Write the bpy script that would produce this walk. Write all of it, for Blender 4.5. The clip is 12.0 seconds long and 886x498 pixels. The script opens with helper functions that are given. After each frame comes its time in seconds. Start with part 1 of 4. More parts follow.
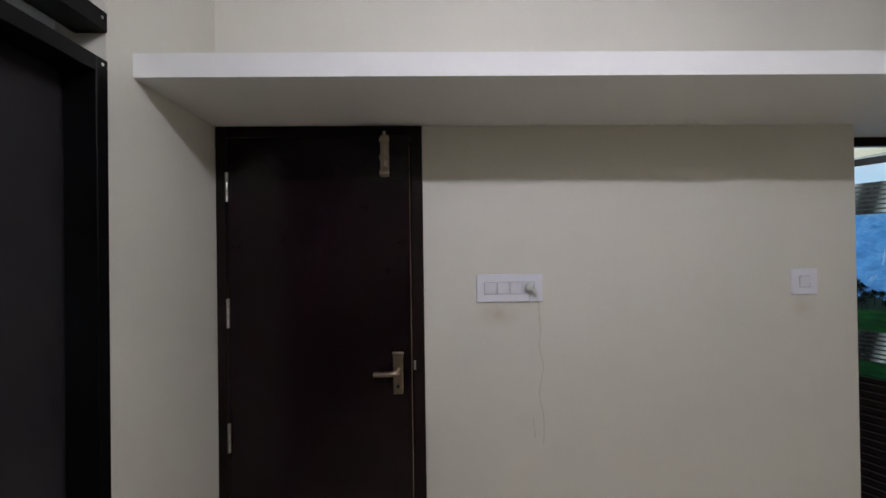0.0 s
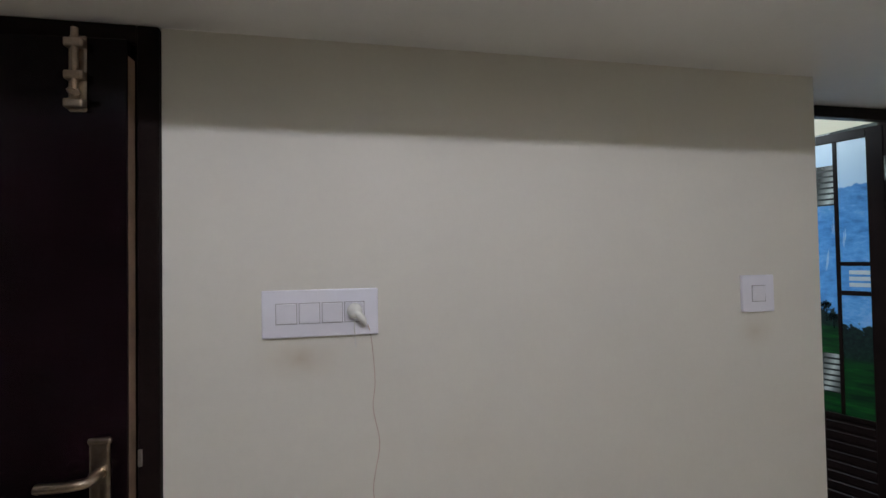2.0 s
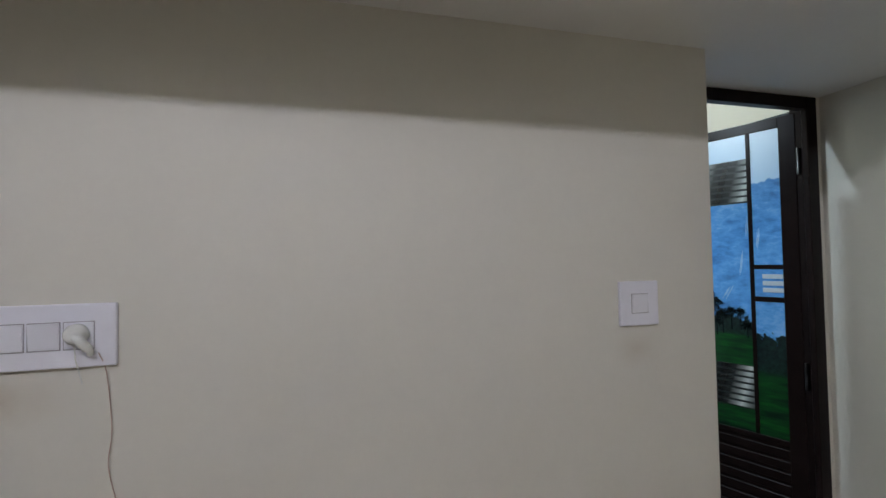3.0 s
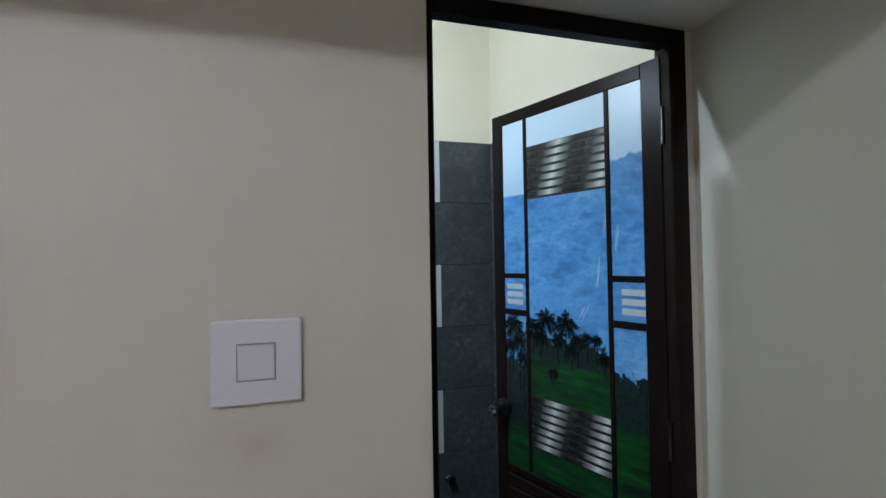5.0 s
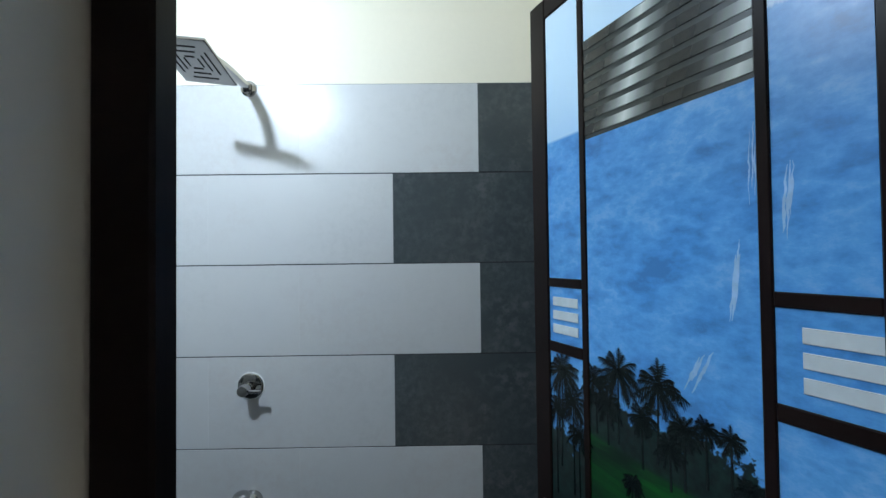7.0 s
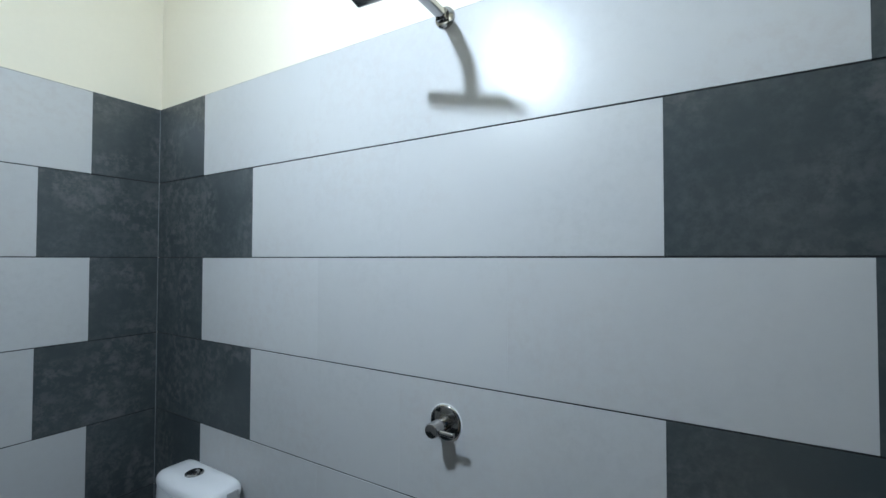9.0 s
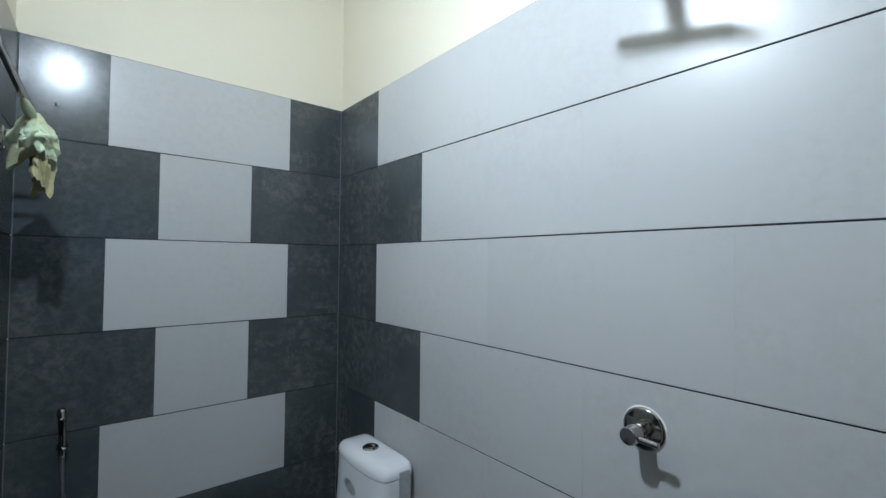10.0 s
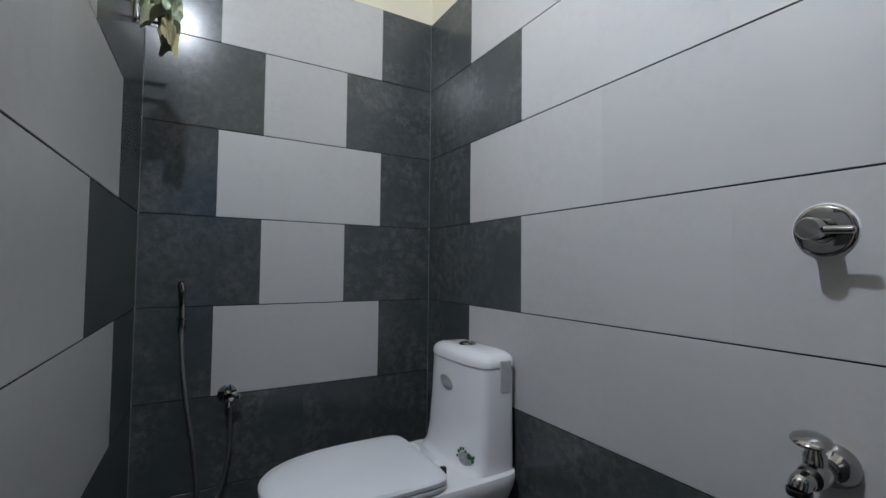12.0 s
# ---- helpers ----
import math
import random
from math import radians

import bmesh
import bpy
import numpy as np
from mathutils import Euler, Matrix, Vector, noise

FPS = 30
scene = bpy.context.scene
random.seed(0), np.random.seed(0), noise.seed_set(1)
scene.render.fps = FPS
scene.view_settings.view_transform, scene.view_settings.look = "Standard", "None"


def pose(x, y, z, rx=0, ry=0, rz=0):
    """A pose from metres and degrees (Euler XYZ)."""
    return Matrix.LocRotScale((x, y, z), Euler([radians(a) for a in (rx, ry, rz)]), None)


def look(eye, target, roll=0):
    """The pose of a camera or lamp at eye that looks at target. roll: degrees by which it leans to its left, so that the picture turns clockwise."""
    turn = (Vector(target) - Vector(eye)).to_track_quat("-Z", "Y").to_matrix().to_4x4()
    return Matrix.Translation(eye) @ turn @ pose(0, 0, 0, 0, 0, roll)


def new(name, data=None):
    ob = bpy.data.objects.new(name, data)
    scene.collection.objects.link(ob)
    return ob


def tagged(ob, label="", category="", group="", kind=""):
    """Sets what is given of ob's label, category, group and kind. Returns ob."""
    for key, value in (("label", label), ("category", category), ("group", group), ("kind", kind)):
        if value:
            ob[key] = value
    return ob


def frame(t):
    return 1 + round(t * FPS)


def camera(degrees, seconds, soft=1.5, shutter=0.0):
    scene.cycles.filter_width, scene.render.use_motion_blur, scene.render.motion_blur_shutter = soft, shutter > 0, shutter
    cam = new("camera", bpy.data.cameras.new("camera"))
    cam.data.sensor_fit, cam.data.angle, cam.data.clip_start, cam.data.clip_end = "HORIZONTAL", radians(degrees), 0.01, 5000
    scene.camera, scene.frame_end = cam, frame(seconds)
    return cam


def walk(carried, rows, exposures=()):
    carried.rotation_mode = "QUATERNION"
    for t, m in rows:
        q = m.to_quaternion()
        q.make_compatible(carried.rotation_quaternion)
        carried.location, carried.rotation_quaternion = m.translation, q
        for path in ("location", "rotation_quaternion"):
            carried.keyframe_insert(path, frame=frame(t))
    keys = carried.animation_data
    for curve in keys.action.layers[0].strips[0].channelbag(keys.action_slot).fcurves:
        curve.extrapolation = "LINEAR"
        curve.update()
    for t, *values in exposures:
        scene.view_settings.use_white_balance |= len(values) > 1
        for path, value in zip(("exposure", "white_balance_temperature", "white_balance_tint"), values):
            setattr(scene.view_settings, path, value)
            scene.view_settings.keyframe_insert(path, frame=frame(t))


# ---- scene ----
cam = camera(91.0, 12.0)

PATH = [
    (0, (-0.117, -1.903, 1.548), (-0.046, 0.096, 1.561), -0.8),
    (0.5, (-0.028, -1.698, 1.54), (0.09, 0.298, 1.558), -0.8),
    (1, (0.074, -1.508, 1.54), (0.246, 0.484, 1.561), -0.9),
    (1.5, (0.177, -1.307, 1.54), (0.458, 0.673, 1.57), -0.9),
    (2, (0.338, -1.173, 1.521), (0.715, 0.791, 1.563), -1.0),
    (2.5, (0.574, -1.088, 1.538), (1.014, 0.863, 1.567), -1.1),
    (3, (0.786, -0.99, 1.515), (1.289, 0.945, 1.568), -1.1),
    (3.5, (1.032, -0.877, 1.521), (1.59, 1.042, 1.578), -0.9),
    (5.5, (1.813, -0.57, 1.532), (2.345, 1.358, 1.567), -1.0),
    (6, (1.946, -0.438, 1.532), (2.341, 1.522, 1.57), -1.0),
    (6.5, (2.035, -0.271, 1.519), (2.248, 1.717, 1.558), -0.8),
    (8.3, (2.112, 0.358, 1.514), (1.459, 2.249, 1.553), -0.2),
    (8.5, (2.082, 0.4, 1.509), (1.304, 2.243, 1.549), -0.0),
    (9, (2.002, 0.458, 1.495), (0.961, 2.165, 1.542), 0.1),
    (9.5, (1.941, 0.494, 1.47), (0.614, 1.99, 1.523), 0.2),
    (10, (1.881, 0.489, 1.435), (0.339, 1.761, 1.491), 0.5),
    (10.5, (1.825, 0.47, 1.368), (0.179, 1.605, 1.431), 0.7),
    (11, (1.79, 0.471, 1.28), (0.134, 1.59, 1.349), 0.8),
    (11.5, (1.767, 0.474, 1.167), (0.066, 1.525, 1.239), 0.7),
    (12, (1.76, 0.473, 1.041), (0.03, 1.473, 1.12), 0.6),
]
walk(cam, [(t, look(e, g, r)) for t, e, g, r in PATH], [(0, 0.0, 6500, 10), (5.5, -0.08, 6280, 9), (6.5, -0.05, 6200, 9), (8.3, 0.0, 6100, 9), (9.5, -0.05, 6350, 10), (10.5, -0.08, 6480, 11), (12, -0.09, 6900, 18)])

# ---- light ----
scene.view_settings.exposure = 0.0
world = bpy.data.worlds.new("world")
world.use_nodes = True
world.node_tree.nodes["Background"].inputs[0].default_value = (0.02, 0.022, 0.025, 1)
world.node_tree.nodes["Background"].inputs[1].default_value = 0.2
scene.world = world
BED_LAMP = (0.36, -2.192, 2.85)
BATH_LAMP = (1.30, 0.375, 2.41)
BED_GLOW, BATH_GLOW = 63.0, 1740.0


# ---- materials ----
def material(name, colour, rough=0.5, metal=0.0, spec=0.5, vary=0.06, scale=6.0, fine=90.0, bump=0.0, coat=0.0, tint=None, per_object=0.0):
    m = bpy.data.materials.new(name)
    m.use_nodes = True
    n, l = m.node_tree.nodes, m.node_tree.links
    b = n["Principled BSDF"]
    b.inputs["Roughness"].default_value = rough
    b.inputs["Metallic"].default_value = metal
    b.inputs["Specular IOR Level"].default_value = spec
    b.inputs["Coat Weight"].default_value = coat
    b.inputs["Coat Roughness"].default_value = 0.08
    tc = n.new("ShaderNodeTexCoord")
    big = n.new("ShaderNodeTexNoise")
    big.inputs["Scale"].default_value = scale
    big.inputs["Detail"].default_value = 5
    small = n.new("ShaderNodeTexNoise")
    small.inputs["Scale"].default_value = fine
    small.inputs["Detail"].default_value = 3
    l.new(tc.outputs["Object"], big.inputs["Vector"])
    l.new(tc.outputs["Object"], small.inputs["Vector"])
    mix = n.new("ShaderNodeMath")
    mix.operation = "ADD"
    l.new(big.outputs["Fac"], mix.inputs[0])
    half = n.new("ShaderNodeMath")
    half.operation = "MULTIPLY"
    half.inputs[1].default_value = 0.4
    l.new(small.outputs["Fac"], half.inputs[0])
    l.new(half.outputs[0], mix.inputs[1])
    ramp = n.new("ShaderNodeValToRGB")
    e = ramp.color_ramp.elements
    e[0].position, e[1].position = 0.45, 0.95
    low = tint or tuple(c * (1 - vary) for c in colour)
    e[0].color = (*low, 1)
    e[1].color = (*[min(1, c * (1 + vary * 0.6)) for c in colour], 1)
    l.new(mix.outputs[0], ramp.inputs["Fac"])
    out = ramp.outputs["Color"]
    if per_object:
        info = n.new("ShaderNodeObjectInfo")
        hsv = n.new("ShaderNodeHueSaturation")
        mr = n.new("ShaderNodeMapRange")
        mr.inputs["To Min"].default_value = 1 - per_object
        mr.inputs["To Max"].default_value = 1 + per_object
        l.new(info.outputs["Random"], mr.inputs["Value"])
        l.new(mr.outputs["Result"], hsv.inputs["Value"])
        l.new(out, hsv.inputs["Color"])
        out = hsv.outputs["Color"]
    l.new(out, b.inputs["Base Color"])
    if bump:
        bp = n.new("ShaderNodeBump")
        bp.inputs["Strength"].default_value = bump
        bp.inputs["Distance"].default_value = 0.004
        l.new(mix.outputs[0], bp.inputs["Height"])
        l.new(bp.outputs["Normal"], b.inputs["Normal"])
    return m


def tile_material(name, base, cloud, rough, amount, scale, warm, relief):
    """Glazed tile with cloudy patches; each piece shows another stretch of the glaze."""
    m = bpy.data.materials.new(name)
    m.use_nodes = True
    n, l = m.node_tree.nodes, m.node_tree.links
    b = n["Principled BSDF"]
    tc = n.new("ShaderNodeTexCoord")
    info = n.new("ShaderNodeObjectInfo")
    off = n.new("ShaderNodeVectorMath")
    off.operation = "SCALE"
    off.inputs[0].default_value = (13.0, 29.0, 7.0)
    l.new(info.outputs["Random"], off.inputs["Scale"])
    add = n.new("ShaderNodeVectorMath")
    l.new(tc.outputs["Object"], add.inputs[0])
    l.new(off.outputs[0], add.inputs[1])
    big = n.new("ShaderNodeTexNoise")
    big.inputs["Scale"].default_value = scale
    big.inputs["Detail"].default_value = 9
    big.inputs["Roughness"].default_value = 0.62
    l.new(add.outputs[0], big.inputs["Vector"])
    fine = n.new("ShaderNodeTexNoise")
    fine.inputs["Scale"].default_value = 45
    fine.inputs["Detail"].default_value = 6
    fine.inputs["Roughness"].default_value = 0.7
    l.new(add.outputs[0], fine.inputs["Vector"])
    speck = n.new("ShaderNodeMapRange")
    speck.inputs["From Min"].default_value = 0.42
    speck.inputs["From Max"].default_value = 0.72
    l.new(fine.outputs["Fac"], speck.inputs["Value"])
    patch = n.new("ShaderNodeMapRange")
    patch.inputs["From Min"].default_value = 0.40
    patch.inputs["From Max"].default_value = 0.80
    l.new(big.outputs["Fac"], patch.inputs["Value"])
    both = n.new("ShaderNodeMath")
    both.operation = "MULTIPLY"
    l.new(speck.outputs["Result"], both.inputs[0])
    l.new(patch.outputs["Result"], both.inputs[1])
    s = n.new("ShaderNodeMath")
    s.operation = "MULTIPLY_ADD"
    s.inputs[1].default_value = 0.12
    l.new(patch.outputs["Result"], s.inputs[0])
    l.new(both.outputs[0], s.inputs[2])
    sc = n.new("ShaderNodeMath")
    sc.operation = "MULTIPLY"
    sc.use_clamp = True
    sc.inputs[1].default_value = amount
    l.new(s.outputs[0], sc.inputs[0])
    mix = n.new("ShaderNodeMix")
    mix.data_type = "RGBA"
    mix.inputs["A"].default_value = (*base, 1)
    mix.inputs["B"].default_value = (*cloud, 1)
    l.new(sc.outputs[0], mix.inputs["Factor"])
    # rust-tinged flaky patches, a hand wide, between calmer stretches
    where = n.new("ShaderNodeTexNoise")
    where.inputs["Scale"].default_value = scale * 0.9
    where.inputs["Detail"].default_value = 2
    shift = n.new("ShaderNodeVectorMath")
    shift.inputs[1].default_value = (3.1, 7.7, 5.3)
    l.new(add.outputs[0], shift.inputs[0])
    l.new(shift.outputs[0], where.inputs["Vector"])
    zone = n.new("ShaderNodeMapRange")
    zone.inputs["From Min"].default_value = 0.44
    zone.inputs["From Max"].default_value = 0.60
    l.new(where.outputs["Fac"], zone.inputs["Value"])
    flake = n.new("ShaderNodeTexNoise")
    flake.inputs["Scale"].default_value = 34
    flake.inputs["Detail"].default_value = 8
    flake.inputs["Roughness"].default_value = 0.68
    flake.inputs["Distortion"].default_value = 0.15
    l.new(shift.outputs[0], flake.inputs["Vector"])
    crisp = n.new("ShaderNodeMapRange")
    crisp.inputs["From Min"].default_value = 0.46
    crisp.inputs["From Max"].default_value = 0.62
    l.new(flake.outputs["Fac"], crisp.inputs["Value"])
    flaky = n.new("ShaderNodeMath")
    flaky.operation = "MULTIPLY"
    l.new(crisp.outputs["Result"], flaky.inputs[0])
    l.new(zone.outputs["Result"], flaky.inputs[1])
    tinge = n.new("ShaderNodeMix")
    tinge.data_type = "RGBA"
    tinge.inputs["B"].default_value = (*warm, 1)
    l.new(flaky.outputs[0], tinge.inputs["Factor"])
    l.new(mix.outputs["Result"], tinge.inputs["A"])
    hsv = n.new("ShaderNodeHueSaturation")
    mr = n.new("ShaderNodeMapRange")
    mr.inputs["To Min"].default_value = 0.95
    mr.inputs["To Max"].default_value = 1.05
    l.new(info.outputs["Random"], mr.inputs["Value"])
    l.new(mr.outputs["Result"], hsv.inputs["Value"])
    l.new(tinge.outputs["Result"], hsv.inputs["Color"])
    l.new(hsv.outputs["Color"], b.inputs["Base Color"])
    b.inputs["Roughness"].default_value = rough
    bp = n.new("ShaderNodeBump")
    bp.inputs["Strength"].default_value = 0.06
    bp.inputs["Distance"].default_value = 0.002
    l.new(big.outputs["Fac"], bp.inputs["Height"])
    rel = n.new("ShaderNodeBump")
    rel.inputs["Strength"].default_value = 0.03 * relief
    rel.inputs["Distance"].default_value = 0.0015
    l.new(flaky.outputs[0], rel.inputs["Height"])
    l.new(bp.outputs["Normal"], rel.inputs["Normal"])
    l.new(rel.outputs["Normal"], b.inputs["Normal"])
    return m


def glow(name, colour, strength):
    m = bpy.data.materials.new(name)
    m.use_nodes = True
    b = m.node_tree.nodes["Principled BSDF"]
    b.inputs["Base Color"].default_value = (0.9, 0.9, 0.9, 1)
    b.inputs["Emission Color"].default_value = (*colour, 1)
    b.inputs["Emission Strength"].default_value = strength
    return m


M_PAINT = material("cream_wall_paint", (0.68, 0.66, 0.585), 0.6, vary=0.035, scale=1.3, fine=60, bump=0.05)
M_BATHPAINT = material("yellow_cream_paint", (0.82, 0.76, 0.62), 0.6, vary=0.03, scale=1.5, fine=60, bump=0.05)
M_WHITE = material("white_ceiling_paint", (0.755, 0.76, 0.745), 0.65, vary=0.03, scale=2, fine=50, bump=0.06)
M_FLOOR = material("cream_floor_tile", (0.70, 0.59, 0.44), 0.15, vary=0.08, scale=4)
M_GROUT = material("dark_grout", (0.010, 0.012, 0.014), 0.8, vary=0.2, scale=20)
M_CORNER = material("pale_corner_grout", (0.15, 0.165, 0.175), 0.8, vary=0.2, scale=20)
M_LIGHT = tile_material("light_grey_tile", (0.523, 0.526, 0.530), (0.440, 0.442, 0.447), 0.30, 0.9, 2.6, (0.50, 0.49, 0.49), 0.12)
M_DARK = tile_material("slate_grey_tile", (0.051, 0.063, 0.068), (0.150, 0.158, 0.158), 0.21, 0.75, 5, (0.108, 0.112, 0.114), 1.0)
M_WOOD = material("dark_brown_laminate", (0.006, 0.0025, 0.0035), 0.2, spec=0.17, vary=0.35, scale=9, fine=140, bump=0.02)
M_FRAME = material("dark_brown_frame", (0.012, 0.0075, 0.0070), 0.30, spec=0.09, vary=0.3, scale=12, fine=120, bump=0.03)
M_BLACK = material("black_frame_paint", (0.0025, 0.0025, 0.003), 0.42, spec=0.12, vary=0.3, scale=15)
M_GREY = material("grey_shutter_laminate", (0.022, 0.020, 0.022), 0.45, spec=0.25, vary=0.15, scale=6)
M_STRIP = material("blue_grey_laminate", (0.42, 0.45, 0.48), 0.45, vary=0.1, scale=6)
M_CHROME = material("chrome", (0.40, 0.388, 0.375), 0.08, 1.0, vary=0.04, scale=30)
M_STEEL = material("brushed_steel", (0.55, 0.53, 0.50), 0.3, 1.0, vary=0.15, scale=40, fine=300)
M_BRASS = material("antique_brass", (0.40, 0.33, 0.26), 0.32, 1.0, vary=0.25, scale=50, fine=300)
M_DARKMETAL = material("darkened_steel", (0.10, 0.10, 0.10), 0.3, 1.0, vary=0.2, scale=30)
M_PLATE = material("white_switch_plastic", (0.80, 0.80, 0.86), 0.3, vary=0.02, scale=20)
M_SWITCH = material("pale_switch_plastic", (0.77, 0.77, 0.82), 0.3, vary=0.03, scale=20)
M_LINE = material("grey_gap", (0.36, 0.35, 0.37), 0.6, vary=0.1)
M_EDGE = material("bare_wood_edge", (0.25, 0.165, 0.11), 0.6, vary=0.3, scale=20)
M_PLUG = material("clear_milky_plastic", (0.74, 0.75, 0.71), 0.25, vary=0.12, scale=40)
M_THREAD = material("brown_thread", (0.52, 0.38, 0.32), 0.8, vary=0.2, scale=60)
M_CERAMIC = material("white_ceramic", (0.84, 0.845, 0.87), 0.08, vary=0.015, scale=5, coat=0.5)
M_SEAT = material("white_seat_plastic", (0.78, 0.80, 0.84), 0.3, vary=0.02, scale=8)
M_TAPE = material("film_tape", (0.47, 0.48, 0.49), 0.25, vary=0.12, scale=40)
M_STICK = material("silver_sticker", (0.45, 0.47, 0.46), 0.3, 0.5, vary=0.2, scale=80)
M_GREEN = material("green_sticker", (0.03, 0.15, 0.04), 0.4, vary=0.5, scale=120)
M_CLOTH = material("pale_green_cloth", (0.56, 0.66, 0.50), 0.9, vary=0.3, scale=14, fine=400, bump=0.3, tint=(0.40, 0.38, 0.20))
M_CLOTH2 = material("ochre_cloth", (0.40, 0.36, 0.20), 0.9, vary=0.35, scale=25, fine=400, bump=0.3)
M_HOSE = material("steel_hose", (0.42, 0.42, 0.42), 0.32, 1.0, vary=0.4, scale=300, fine=600, bump=0.5)
M_BULB1 = glow("lit_bulb_bedroom", (0.955, 0.952, 1.085), BED_GLOW)
M_BULB2 = glow("lit_bulb_bathroom", (0.82, 0.98, 1.13), BATH_GLOW)
M_SLATW = material("pale_print", (0.56, 0.63, 0.66), 0.25, vary=0.1, scale=30)


# ---- mesh helpers ----
def add_box(bm, x0, x1, y0, y1, z0, z1, bev=0.0, seg=1):
    g = bmesh.ops.create_cube(bm, size=1)
    for v in g["verts"]:
        v.co = Vector(((x0 + x1) / 2 + v.co.x * (x1 - x0), (y0 + y1) / 2 + v.co.y * (y1 - y0), (z0 + z1) / 2 + v.co.z * (z1 - z0)))
    if bev:
        es = list({e for v in g["verts"] for e in v.link_edges})
        bmesh.ops.bevel(bm, geom=es, offset=bev, segments=seg, affect="EDGES", profile=0.5)
    return bm


def box(x0, x1, y0, y1, z0, z1, bev=0.0, seg=1):
    return add_box(bmesh.new(), x0, x1, y0, y1, z0, z1, bev, seg)


def prism(points, z0, z1):
    """An upright block over a footprint given counterclockwise."""
    bm = bmesh.new()
    lo = [bm.verts.new((x, y, z0)) for x, y in points]
    hi = [bm.verts.new((x, y, z1)) for x, y in points]
    bm.faces.new(lo[::-1])
    bm.faces.new(hi)
    for i in range(len(points)):
        j = (i + 1) % len(points)
        bm.faces.new((lo[i], lo[j], hi[j], hi[i]))
    return bm


def loft(bm, rings, cap=True):
    rows = [[bm.verts.new(p) for p in r] for r in rings]
    for a, b in zip(rows, rows[1:]):
        for i in range(len(a)):
            j = (i + 1) % len(a)
            bm.faces.new((a[i], a[j], b[j], b[i]))
    if cap:
        bm.faces.new(rows[0][::-1])
        bm.faces.new(rows[-1])
    return bm


def lathe(bm, profile, m=Matrix(), n=28):
    """Turns (radius, height) pairs round the z axis of m."""
    rings = [[m @ Vector((r * math.cos(6.28318 * k / n), r * math.sin(6.28318 * k / n), h)) for k in range(n)] for r, h in profile]
    return loft(bm, rings)


def tube(bm, pts, r, n=10):
    """A round bar along points; r is one radius or one a point."""
    pts = [Vector(p) for p in pts]
    rs = r if isinstance(r, (list, tuple)) else [r] * len(pts)
    up = Vector((0.13, 0.21, 0.97))
    rings = []
    for i, p in enumerate(pts):
        t = (pts[min(i + 1, len(pts) - 1)] - pts[max(i - 1, 0)]).normalized()
        a = up - t * up.dot(t)
        if a.length < 0.1:
            a = Vector((1, 0, 0)) - t * t.x
        a.normalize()
        b = t.cross(a)
        up = a
        rings.append([p + rs[i] * (math.cos(6.28318 * k / n) * a + math.sin(6.28318 * k / n) * b) for k in range(n)])
    return loft(bm, rings)


def smooth_path(pts, n=6):
    """Catmull-Rom points through pts."""
    p = [Vector(q) for q in pts]
    p = [2 * p[0] - p[1]] + p + [2 * p[-1] - p[-2]]
    out = []
    for i in range(1, len(p) - 2):
        for k in range(n):
            t = k / n
            a, b, c, d = p[i - 1], p[i], p[i + 1], p[i + 2]
            out.append(0.5 * (2 * b + (c - a) * t + (2 * a - 5 * b + 4 * c - d) * t * t + (3 * b - a - 3 * c + d) * t ** 3))
    return out + [p[-2]]


def part(name, bm, mat, parent=None, label="", smooth=False):
    bmesh.ops.recalc_face_normals(bm, faces=bm.faces)
    me = bpy.data.meshes.new(name)
    bm.to_mesh(me)
    bm.free()
    me.materials.append(mat)
    if smooth:
        for p in me.polygons:
            p.use_smooth = True
        me.set_sharp_from_angle(angle=radians(40))
    ob = new(name, me)
    if parent:
        ob.parent = parent
    return tagged(ob, label)


def thing(name, label, category, m=None, group=""):
    ob = new(name)
    ob.empty_display_size = 0.05
    if m:
        ob.matrix_world = m
    return tagged(ob, label, category, group)


def structure(name, bm, mat, label, category):
    return tagged(part(name, bm, mat), label, category, "", "structure")


# ---- bedroom structure ----
LOFT_Z = 2.10
CEIL = 3.0
XL, XC, XR = -1.02, 1.821, 2.572
WY = -0.64
structure("floor", box(-1.7, 2.9, -2.4, 0.26, -0.12, 0.0), M_FLOOR, "cream polished tile floor of the bedroom", "floor")
structure("ceiling", box(-1.7, 2.9, -2.4, 0.32, CEIL, CEIL + 0.12), M_WHITE, "white painted flat bedroom ceiling", "ceiling")
# wall with the dark door: a pier right of the door, a lintel, and the strip above the loft
wall_n = structure("wall_north", prism([(-0.135, 0.0), (XC, 0.0), (1.842, 0.225), (1.842, 0.255), (-0.135, 0.255)], 0, LOFT_Z), M_PAINT,
          "cream painted bedroom wall with a slightly stained surface", "wall")
structure("wall_over_loft", box(XL - 0.15, XR + 0.15, 0.0, 0.255, LOFT_Z + 0.08, CEIL), M_PAINT, "cream painted wall above the loft slab", "wall")
structure("wall_west", box(XL - 0.15, XL, WY, 0.30, 0, CEIL), M_PAINT, "cream painted side wall beside the dark door", "wall")
structure("wall_west_back", box(XL - 0.15, XL, -2.4, -2.25, 0, CEIL), M_PAINT, "cream painted side wall beyond the wardrobe", "wall")
structure("wall_west_top", box(XL - 0.15, XL, -2.25, WY, 2.62, CEIL), M_PAINT, "cream painted wall above the wardrobe", "wall")
structure("wall_niche", box(XL - 0.68, XL - 0.60, -2.4, -0.4, 0, CEIL), M_PAINT, "cream wall behind the wardrobe niche", "wall")
